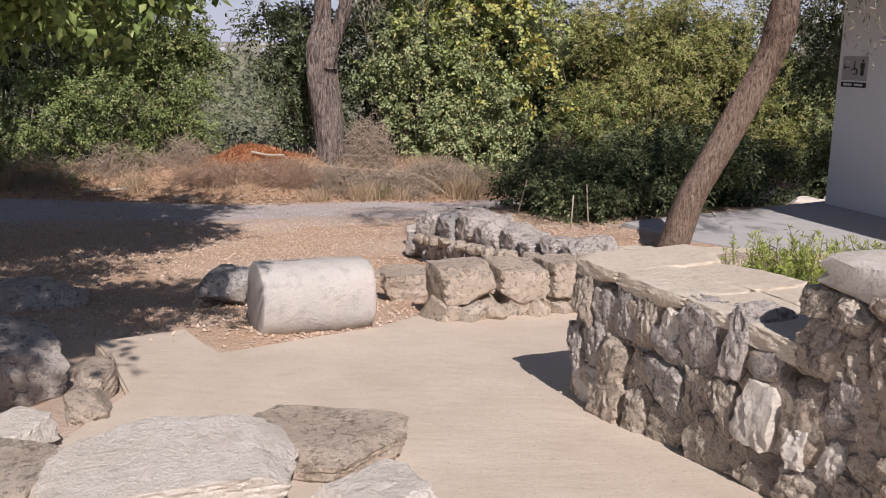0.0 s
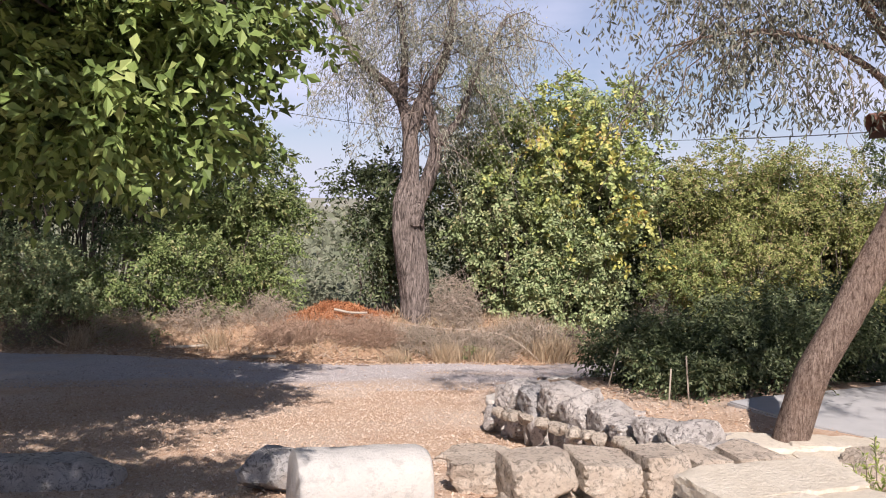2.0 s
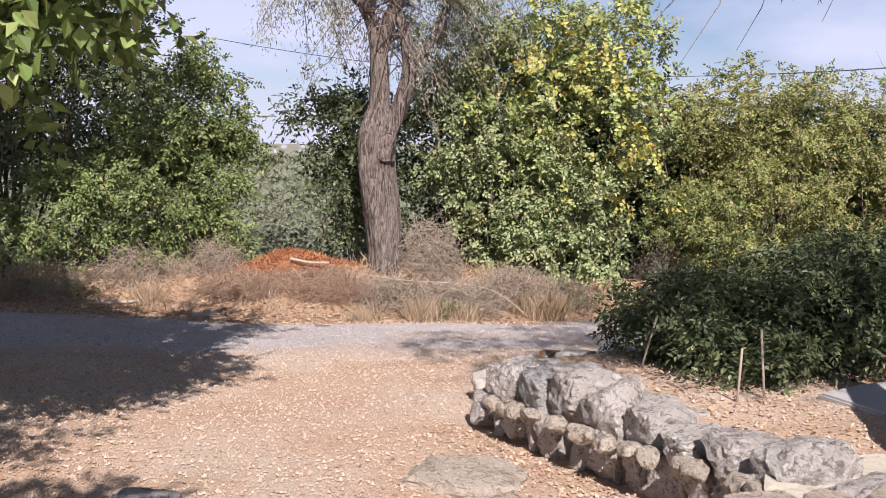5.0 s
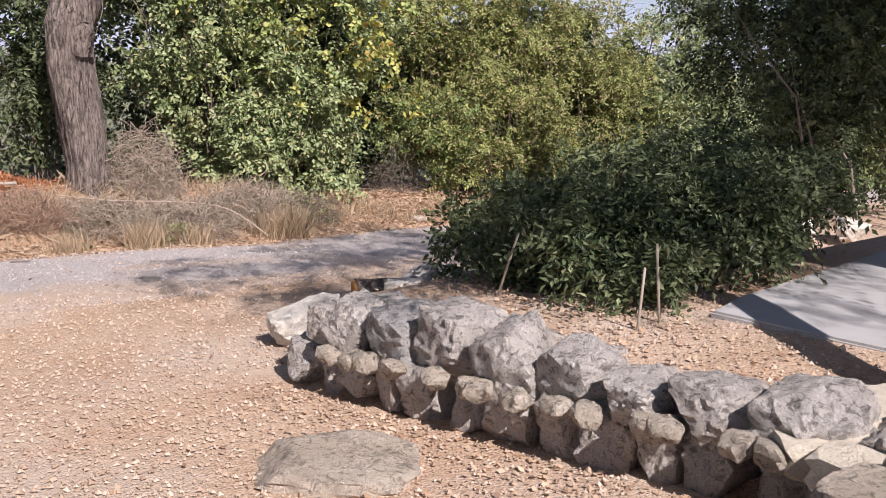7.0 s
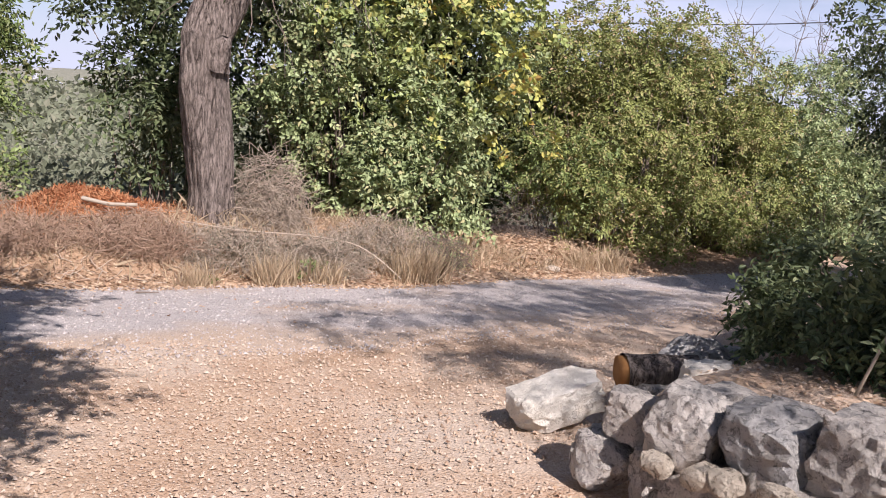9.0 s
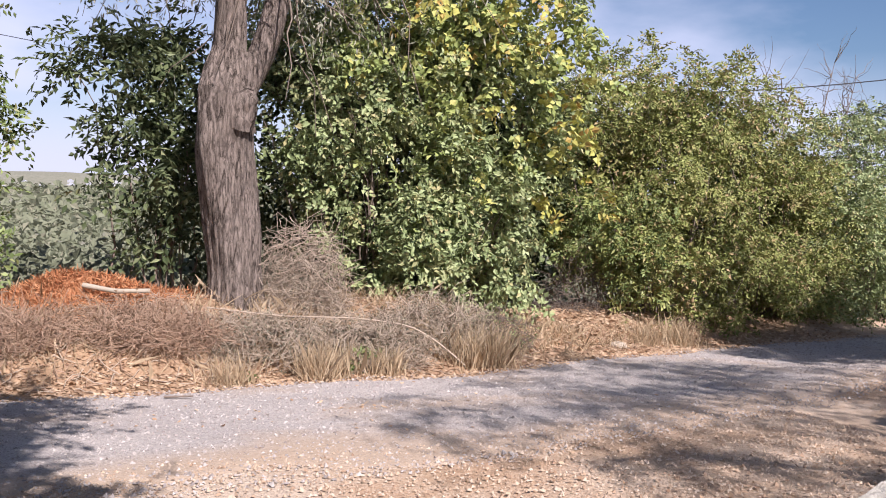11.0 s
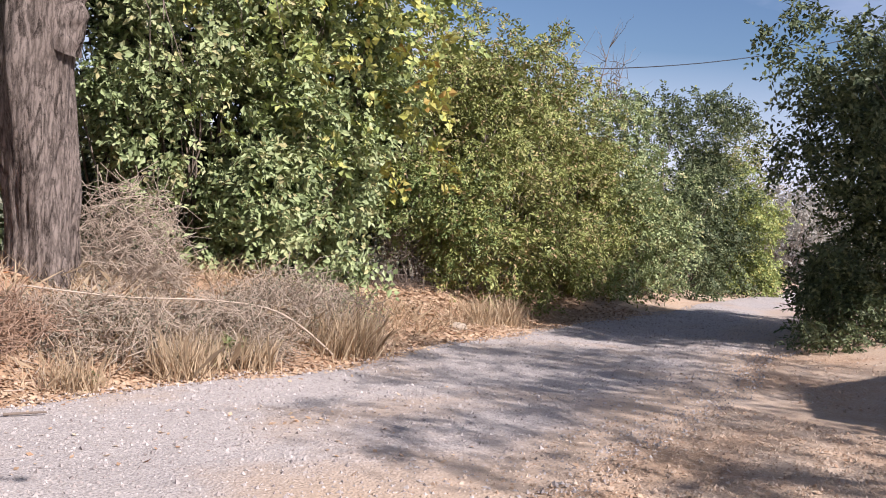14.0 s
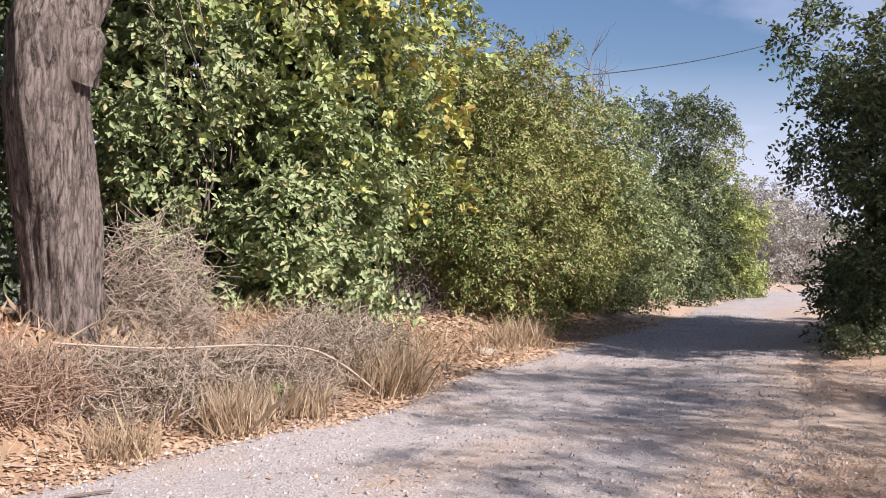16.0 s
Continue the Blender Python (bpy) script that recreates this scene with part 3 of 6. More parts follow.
def build_road():
    xs = axis_steps((-60, -12, 0.8), (-12, 12, 0.14), (12, 30, 0.4), (30, 80, 1.5))
    k = np.linspace(0, 1, 40)
    far = road_far(xs) + 0.14 * wave(xs, xs * 0, 3.1, 1) - 0.05
    near = road_near(xs) + 0.22 * wave(xs, xs * 0, 2.3, 2)
    Y = near[None, :] + (far - near)[None, :] * k[:, None]
    X = np.repeat(xs[None, :], len(k), 0)
    edge = np.minimum(k, 1 - k)[:, None]
    Z = height(X, Y) + 0.012 * smooth(edge, 0, 0.04) - 0.02 * (1 - smooth(edge, 0, 0.02))
    n = len(xs)
    i, j = np.meshgrid(np.arange(len(k) - 1), np.arange(n - 1), indexing="ij")
    F = np.stack([i * n + j, i * n + j + 1, (i + 1) * n + j + 1, (i + 1) * n + j], -1).reshape(-1, 4)
    me = fast_mesh("road", np.stack([X, Y, Z], -1).reshape(-1, 3), F, ROAD, True)
    worn = 0.75 * (1 - smooth(k[:, None] + 0.12 * wave(X, Y, 1.7, 3), 0.02, 0.3)) * np.ones_like(X)
    worn = np.maximum(worn, 0.5 * smooth(X, 5, 9) * (1 - smooth(k[:, None], 0.3, 0.5)))
    at = me.attributes.new("worn", "FLOAT", "POINT")
    at.data.foreach_set("value", np.ascontiguousarray(np.clip(worn, 0, 1), np.float32).ravel())
    tagged(new("road", me), "grey crushed-gravel track with worn wheel ruts", "road", kind="structure")


build_ground()
build_road()


def slab(name, outline, lift, depth, mat, label, category="path", kind="structure", tilt=True):
    """A poured slab over an outline of (x, y), its top lift above the ground's slope."""
    bm = bmesh.new()
    top = [bm.verts.new((x, y, (0.78 - 0.11 * y if tilt else 0) + lift)) for x, y in outline]
    face = bm.faces.new(top)
    if face.normal.z < 0:
        face.normal_flip()
    bmesh.ops.bevel(bm, geom=[], offset=0)
    ext = bmesh.ops.extrude_face_region(bm, geom=[face])
    low = [v for v in ext["geom"] if isinstance(v, bmesh.types.BMVert)]
    bmesh.ops.translate(bm, verts=low, vec=(0, 0, -depth))
    bmesh.ops.recalc_face_normals(bm, faces=bm.faces)
    rim = [e for e in bm.edges if all(abs(v.co.z - ((0.78 - 0.11 * v.co.y if tilt else 0) + lift)) < 1e-4 for v in e.verts)]
    bmesh.ops.bevel(bm, geom=rim, offset=0.015, segments=2, affect="EDGES")
    ob = part(name, bm, mat, None, "", False)
    return tagged(ob, label, category, kind=kind)


slab("concrete_path", ((-1.75, -3.5), (-1.72, 2.0), (-1.66, 4.9), (-1.98, 5.55), (-2.3, 6.12), (-1.82, 6.58), (-1.55, 6.1), (-1.38, 5.84), (-0.9, 6.3), (-0.45, 6.72), (-0.1, 7.3),
      (0.5, 7.42), (1.2, 8.15), (4.4, 8.2), (4.6, -3.5)), 0.03, 0.22, CONCRETE, "pale tan poured concrete footpath, dusty and cracked", "path")
slab("terrace_slab", ((1.98, 10.12), (2.5, 9.25), (3.2, 8.55), (4.2, 8.25), (14.0, 8.25), (14.0, 15.0), (7.0, 12.9), (4.3, 11.4), (2.36, 10.4)), 0.2, 0.3, GREY_CONCRETE, "pale concrete slab beside the building, dappled with shade", "slab", tilt=False)


# ---- rubble wall beside the path ----
def wall_block(name, place, size, turn, seed, mat, parent, tilt=0):
    return rock(name, size, seed, mat, parent, "", pose(*place, tilt, tilt * 0.5, turn), cuts=6, square=0.72, rough=1.2)


def rubble_wall():
    a, b = np.array((0.76, 4.88)), np.array((1.3, 3.62))
    u = (b - a) / np.linalg.norm(b - a)
    out = np.array((u[1], -u[0]))          # towards the path
    if out[0] > 0:
        out = -out
    ang = math.degrees(math.atan2(u[1], u[0]))
    root = thing("stone_wall", (*a, gz(*a)), "mortared rubble limestone wall with flat cream capstones, stepping up", "wall", kind="structure")
    inv = root.matrix_basis.inverted()
    th = 0.62
    runs = ((0.0, 1.56, 1.0), (1.54, 5.6, 1.29))
    for s0, s1, top in runs:
        bm = bmesh.new()
        c = a + u * (s0 + s1) / 2 - out * th / 2
        base = 0.02
        bmesh.ops.create_cube(bm, size=1, matrix=pose(c[0], c[1], (base + top - 0.06) / 2, 0, 0, ang) @ Matrix.Diagonal((s1 - s0 - 0.1, th - 0.12, top - 0.06 - base, 1)))
        bmesh.ops.subdivide_edges(bm, edges=bm.edges, cuts=10, use_grid_fill=True)
        for v in bm.verts:
            v.co += noise.noise_vector(v.co * 6) * 0.03
        part("mortar_core", bm, MORTAR, root, "grey crumbling mortar", True, inv)
    r = random.Random(5)
    seed = 100
    for s0, s1, top in runs:
        s_end = min(s1, 4.4)
        floor_z = lambda s: 0.81 - 0.11 * (a + u * s)[1]
        level = 0.0
        total = top - 0.05
        while True:
            h = r.uniform(0.15, 0.27)
            room = total + 0.09 - (floor_z(s0 + 0.6) + level - 0.05)
            h = room if 0.09 < room < h else h
            s = s0 - r.uniform(0, 0.08)
            done = True
            while s < s_end:
                w = r.uniform(0.13, 0.32 if s0 < 1 else 0.24)
                zb = floor_z(s + w / 2) + level - 0.05
                if zb + h < total + 0.1:
                    done = False
                    hh = h * r.uniform(0.9, 1.25)
                    p = a + u * (s + w / 2) - out * r.uniform(0.03, 0.075)
                    seed += 1
                    mat = r.choice((RUBBLE, RUBBLE, LIMESTONE, TAN_STONE, PALE_STONE))
                    wall_block("stone", (p[0], p[1], zb + hh / 2), (w * 1.12, r.uniform(0.22, 0.3), hh * 1.14), ang + r.uniform(-6, 6), seed, mat, root, r.uniform(-8, 8)).matrix_parent_inverse = inv
                s += w
            level += h
            if done:
                break
    # far end of the wall
    for level in range(4):
        for k in range(3):
            seed += 1
            p = a - out * (0.1 + 0.2 * k) - u * (-0.05)
            wall_block("stone", (p[0], p[1], 0.3 + 0.2 * level), (0.26, 0.28, 0.24), ang + 90 + r.uniform(-8, 8), seed, r.choice((RUBBLE, LIMESTONE, TAN_STONE)), root).matrix_parent_inverse = inv
    # small chinking stones pressed into the joints
    for k in range(150):
        q = r.uniform(0.02, 3.4)
        p = a + u * q - out * r.uniform(0.0, 0.03)
        zz = r.uniform(floor_z(q) + 0.02, (0.93 if q < 1.55 else 1.2))
        sz = r.uniform(0.06, 0.15)
        rock("chink_stone", (sz * 1.5, sz, sz), 1200 + k, r.choice((RUBBLE, TAN_STONE, LIMESTONE)), root, "", pose(p[0], p[1], zz, 0, r.uniform(-40, 40), ang), detail=2, cuts=6).matrix_parent_inverse = inv
    # flat capstones of irregular outline
    for s0, s1, top, cap in ((-0.04, 1.54, 1.0, CAP_STONE), (1.56, 4.6, 1.29, PALE_STONE)):
        s = s0
        while s < s1:
            w = min(r.uniform(0.3, 0.55), s1 - s + 0.05)
            cut = r.uniform(0.3, 0.7)
            for q0, q1 in ((-0.03, cut * th), (cut * th, th + 0.03)):
                seed += 1
                c = a + u * (s + w / 2) - out * (q0 + q1) / 2
                thick = 0.1 if top < 1.2 else 0.17
                ob = rock("capstone", (w * 1.08, (q1 - q0) * 1.1, thick), seed, cap, root, "flat cream capstone", detail=4 if top < 1.2 else 3, cuts=3, flat=0.35, square=0.85, rough=0.5, m=pose(c[0], c[1], top + (0 if top < 1.2 else 0.03), r.uniform(-2, 2), r.uniform(-2, 2), ang + r.uniform(-3, 3)))
                ob.matrix_parent_inverse = inv
            s += w
    return root


rubble_wall()


# ---- fallen column drum ----
def column_drum():
    a, b = Vector((-1.32, 6.62, 0)), Vector((-0.56, 6.97, 0))
    rad, L = 0.272, (b - a).length
    mid = (a + b) / 2
    bm = bmesh.new()
    sides, rings = 48, 26
    grid = []
    prof = [(0.0, rad - 0.014), (0.006, rad - 0.004), (0.035, rad)] + [(0.035 + (L - 0.07) * k / rings, rad - 0.006 * k / rings) for k in range(1, rings + 1)] + [(L - 0.008, rad - 0.012), (L, rad - 0.025)]
    for s, r0 in prof:
        ring = []
        for k in range(sides):
            t = 2 * math.pi * k / sides
            q = r0 / (abs(math.cos(t)) ** 2.6 + abs(math.sin(t)) ** 2.6) ** (1 / 2.6)
            p = Vector((s - L / 2, q * math.cos(t), q * math.sin(t)))
            p += noise.noise_vector(p * 9) * 0.006 + noise.noise_vector(p * 3) * 0.01
            ring.append(bm.verts.new(p))
        grid.append(ring)
    for r0, r1 in zip(grid, grid[1:]):
        for k in range(sides):
            bm.faces.new((r0[k], r0[(k + 1) % sides], r1[(k + 1) % sides], r1[k]))
    for ring in (grid[0], grid[-1]):
        c = bm.verts.new(sum((v.co for v in ring), Vector()) / sides)
        for k in range(sides):
            bm.faces.new((ring[k], ring[(k + 1) % sides], c))
    bmesh.ops.recalc_face_normals(bm, faces=bm.faces)
    ang = math.degrees(math.atan2(b.y - a.y, b.x - a.x))
    ob = part("column_drum", bm, MARBLE, None, "", True, pose(mid.x, mid.y, gz(mid.x, mid.y) + rad - 0.03, 0, 2.0, ang))
    tagged(ob, "fallen pale marble column drum lying on orange gravel", "column drum")


column_drum()
boulder("boulder", (-1.82, 7.75), (0.5, 0.45, 0.36), 20, 11, DARK_STONE, "dark weathered stone block behind the column drum", flat=0.25)
boulder("stone_block", (-0.25, 8.1), (0.55, 0.35, 0.28), 15, 12, TAN_STONE, "low tan stone block set in gravel", "stone", flat=0.35, square=0.8, z=-0.12)
boulder("boulder", (-3.66, 8.0), (1.1, 0.55, 0.52), 8, 13, LIMESTONE, "large grey weathered stone block in the shade", flat=0.25, square=0.88, cuts=6, z=-0.41)
boulder("boulder", (-2.52, 5.2), (0.72, 0.62, 0.46), 40, 14, LIMESTONE, "rounded dark grey boulder at the path's edge", cuts=9, square=0.6)
boulder("boulder", (-3.6, 6.2), (0.8, 0.7, 0.5), 70, 24, DARK_STONE, "rounded dark grey boulder at the path's edge")
boulder("kerb_stone", (-1.86, 5.0), (0.24, 0.5, 0.18), 10, 115, TAN_STONE, "pale rough stone edging the concrete path", "stone")
boulder("kerb_stone", (-1.72, 4.55), (0.22, 0.4, 0.16), 20, 16, TAN_STONE, "pale rough stone edging the concrete path", "stone")
boulder("flat_stone", (-1.0, 3.5), (0.98, 0.72, 0.22), 14, 17, PALE_STONE, "large flat white limestone slab edging the path", "stone", flat=0.45, detail=5, rough=0.7, square=0.4)
boulder("flat_stone", (-0.5, 3.95), (0.74, 0.62, 0.17), -20, 18, TAN_STONE, "rough brown pitted stone slab edging the path", "stone", flat=0.4, detail=5, rough=0.8)
boulder("stone", (-0.21, 3.14), (0.44, 0.42, 0.22), 30, 19, PALE_STONE, "white broken limestone chunk edging the path", "stone", flat=0.3, detail=5)
boulder("stone", (-1.62, 3.4), (0.5, 0.6, 0.2), 5, 20, TAN_STONE, "flat tan stone edging the path", "stone", flat=0.4)
boulder("stone", (-1.8, 3.95), (0.36, 0.3, 0.16), 60, 21, PALE_STONE, "small white stone edging the path", "stone", flat=0.3)


# ---- low block wall at the end of the path ----
def low_wall():
    root = thing("block_wall", (0.5, 7.5, gz(0.5, 7.5)), "low wall of squared tan limestone blocks on rubble footing", "wall", kind="structure")
    inv = root.matrix_basis.inverted()
    a, b = Vector((-0.05, 7.08, 0)), Vector((1.45, 7.7, 0))
    ang = math.degrees(math.atan2(b.y - a.y, b.x - a.x))
    r = random.Random(3)
    L = (b - a).length
    s, k = 0.0, 0
    widths = (0.47, 0.44, 0.36, 0.3, 0.42)
    for w in widths:
        p = a + (b - a) * ((s + w / 2) / L)
        z0 = 0.81 - 0.11 * p.y
        rock("block", (w * 1.0, 0.46, 0.3), 200 + k, TAN_STONE, root, "", pose(p.x, p.y, z0 + 0.28, r.uniform(-3, 3), r.uniform(-3, 3), ang + r.uniform(-4, 4)), cuts=4, square=0.85, rough=0.6, flat=0.25).matrix_parent_inverse = inv
        s += w + 0.015
        k += 1
    for i in range(9):
        p = a + (b - a) * ((i + 0.3) / 8.5)
        z0 = 0.81 - 0.11 * p.y
        rock("footing_stone", (0.28, 0.42, 0.24), 220 + i, (TAN_STONE, RUBBLE)[i % 2], root, "", detail=3, m=pose(p.x + 0.03, p.y - 0.1 * r.random(), z0 + 0.06, 0, 0, ang + r.uniform(-25, 25))).matrix_parent_inverse = inv


low_wall()


# ---- flagstones behind the low wall ----
def flagstones():
    root = thing("stone_paving", (1.6, 8.5, gz(1.6, 8.5)), "strip of irregular cream flagstones along the terrace edge", "paving", kind="structure")
    inv = root.matrix_basis.inverted()
    r = random.Random(9)
    k = 0
    for s in np.linspace(0, 1, 7):
        for q in (0.0, 0.42):
            p = Vector((1.42 + 1.35 * s, 7.98 + q + 0.1 * s))
            rock("flagstone", (0.48, 0.52, 0.2), 240 + k, CAP_STONE, root, "", detail=3, cuts=5, square=0.75, flat=0.35, rough=0.6, m=pose(p.x, p.y, 0.17 + r.uniform(-0.02, 0.02), r.uniform(-3, 3), r.uniform(-3, 3), r.uniform(-20, 20))).matrix_parent_inverse = inv
            k += 1


flagstones()
boulder("stone", (2.55, 7.95), (0.5, 0.4, 0.34), 20, 261, TAN_STONE, "rough tan stone at the terrace edge", "stone", z=0.05)
boulder("stone", (2.95, 7.9), (0.45, 0.4, 0.36), 70, 262, TAN_STONE, "rough tan stone at the terrace edge", "stone", z=0.05)


# ---- boulder wall ----
def boulder_wall():
    root = thing("boulder_wall", (0.4, 9.6, gz(0.4, 9.6)), "dry-laid retaining wall of rough grey limestone boulders", "wall", kind="structure")
    inv = root.matrix_basis.inverted()
    r = random.Random(21)
    L = float(np.linalg.norm(WALL_B - WALL_A))
    ang = math.degrees(math.atan2(WALL_DIR[1], WALL_DIR[0]))
    k = 0
    for level, (zc, off, h) in enumerate(((0.12, 0.16, 0.34), (0.43, 0.15, 0.4))):
        s = -0.1 if level == 0 else -0.02
        while s < L + 0.25:
            w = r.uniform(0.22, 0.4) if level == 0 else r.uniform(0.3, 0.5)
            p = WALL_A + WALL_DIR * (s + w / 2) + WALL_OUT * (off + r.uniform(-0.03, 0.04))
            front = WALL_A + WALL_DIR * (s + w / 2) - WALL_OUT * 0.3
            z0 = gz(*front)
            hh = h * r.uniform(0.75, 1.3) * (1.0 if level == 0 else 1 - 0.3 * s / L)
            mat = LIMESTONE if r.random() < 0.9 else DARK_STONE
            rock("stone", (w * 1.04, 0.42, hh), 300 + k, mat, root, "", rough=1.15, square=0.78, cuts=10, m=pose(p[0], p[1], z0 + zc - 0.12 * level * s / L + r.uniform(-0.03, 0.04), r.uniform(-9, 9), r.uniform(-10, 10), ang + r.uniform(-11, 11))).matrix_parent_inverse = inv
            k += 1
            s += w
    # stones across the top and chinks
    for i in range(8):
        s = L * (i + 0.5) / 8
        p = WALL_A + WALL_DIR * s + WALL_OUT * r.uniform(0.3, 0.5)
        front = WALL_A + WALL_DIR * s - WALL_OUT * 0.3
        rock("stone", (r.uniform(0.26, 0.44), r.uniform(0.25, 0.4), r.uniform(0.16, 0.28)), 360 + i, LIMESTONE, root, "", flat=0.2, m=pose(p[0], p[1], gz(*front) + 0.5 - 0.26 * s / L, r.uniform(-10, 10), r.uniform(-10, 10), r.uniform(0, 180))).matrix_parent_inverse = inv
    for i in range(14):
        s = L * (i + r.random()) / 14
        p = WALL_A + WALL_DIR * s - WALL_OUT * 0.1
        rock("stone", (0.16, 0.16, 0.12), 390 + i, RUBBLE, root, "", detail=3, m=pose(p[0], p[1], gz(*(p - WALL_OUT * 0.2)) + 0.27, 0, 0, r.uniform(0, 180))).matrix_parent_inverse = inv
    # end stones
    for i, (dx, dy, dz, sz) in enumerate(((-0.02, 0.3, 0.12, 0.4), (0.1, 0.3, 0.36, 0.36), (0.42, 0.34, 0.32, 0.38), (0.4, 0.6, 0.14, 0.45))):
        rock("stone", (sz, sz * 0.9, sz * 0.8), 410 + i, LIMESTONE, root, "", flat=0.1, m=pose(WALL_A[0] + dx, WALL_A[1] + dy, gz(-0.7, 11.0) + dz, 5, 5, 50 * i)).matrix_parent_inverse = inv


boulder_wall()
boulder("flat_stone", (-0.4, 9.5), (0.85, 0.72, 0.16), -25, 31, TAN_STONE, "flat grey stone sunk in the gravel", "stone", flat=0.3, sink=0.4)
tagged(rock("stone", (0.6, 0.34, 0.27), 32, PALE_STONE, None, "", pose(-0.17, 12.28, -0.36, 4, -18, 8), square=0.8, cuts=5, flat=0.2), "pale squared stone lying tilted in front of the boulder wall", "stone")
boulder("stone", (0.41, 11.52), (0.29, 0.25, 0.34), -12, 33, PALE_STONE, "white squared stone on top of the wall's end", "stone", flat=0.3, square=0.85, cuts=4, z=-0.19)
boulder("boulder", (0.42, 12.15), (0.5, 0.4, 0.4), 25, 34, DARK_STONE, "dark flat boulder under the short log", "boulder", flat=0.4)
boulder("boulder", (0.88, 12.52), (0.72, 0.45, 0.62), 10, 35, DARK_STONE, "dark grey boulder in the shrub's shade", "boulder")
boulder("boulder", (1.45, 13.1), (0.6, 0.5, 0.4), 60, 36, DARK_STONE, "dark grey boulder in the shrub's shade", "boulder")

# ---- building ----
PLASTER = plain("white_plaster", (0.78, 0.77, 0.76), 0.9, 0.2, 0.06, 3, 0.15)
ROOF_TILE = plain("weathered_roof_tile", (0.34, 0.17, 0.12), 0.9, 0.2, 0.4, 8, 0.5)
EAVE = plain("dark_brown_eave_wood", (0.1, 0.055, 0.04), 0.7, 0.3, 0.3, 10, 0.3)
SIGN = plain("grey_sign_plate", (0.4, 0.38, 0.36), 0.5, 0.4, 0.06, 5, 0.0)
BLACK = plain("black_paint", (0.02, 0.02, 0.022), 0.5, 0.4, 0.1, 5, 0.0)
WHITE = plain("white_print", (0.75, 0.75, 0.74), 0.6, 0.3, 0.05, 5, 0.0)
GLASS = Mat("dark_window_glass", 0.08, 0.5).color((0.02, 0.022, 0.025)).m
FRAME = plain("grey_window_frame", (0.16, 0.14, 0.13), 0.5, 0.4, 0.15, 6, 0.1)
WOOD = plain("bleached_wood", (0.5, 0.42, 0.33), 0.85, 0.2, 0.35, 20, 0.4)
ORANGE_WOOD = plain("sawn_orange_wood", (0.42, 0.2, 0.07), 0.8, 0.2, 0.4, 18, 0.4)


def box_bm(bm, lo, hi):
    c = [(a + b) / 2 for a, b in zip(lo, hi)]
    bmesh.ops.create_cube(bm, size=1, matrix=Matrix.Translation(c) @ Matrix.Diagonal((*[b - a for a, b in zip(lo, hi)], 1)))
    return bm


def boxes(*pairs, bevel=0.0):
    bm = bmesh.new()
    for lo, hi in pairs:
        box_bm(bm, lo, hi)
    if bevel:
        bmesh.ops.bevel(bm, geom=list(bm.edges), offset=bevel, segments=2, affect="EDGES")
    return bm


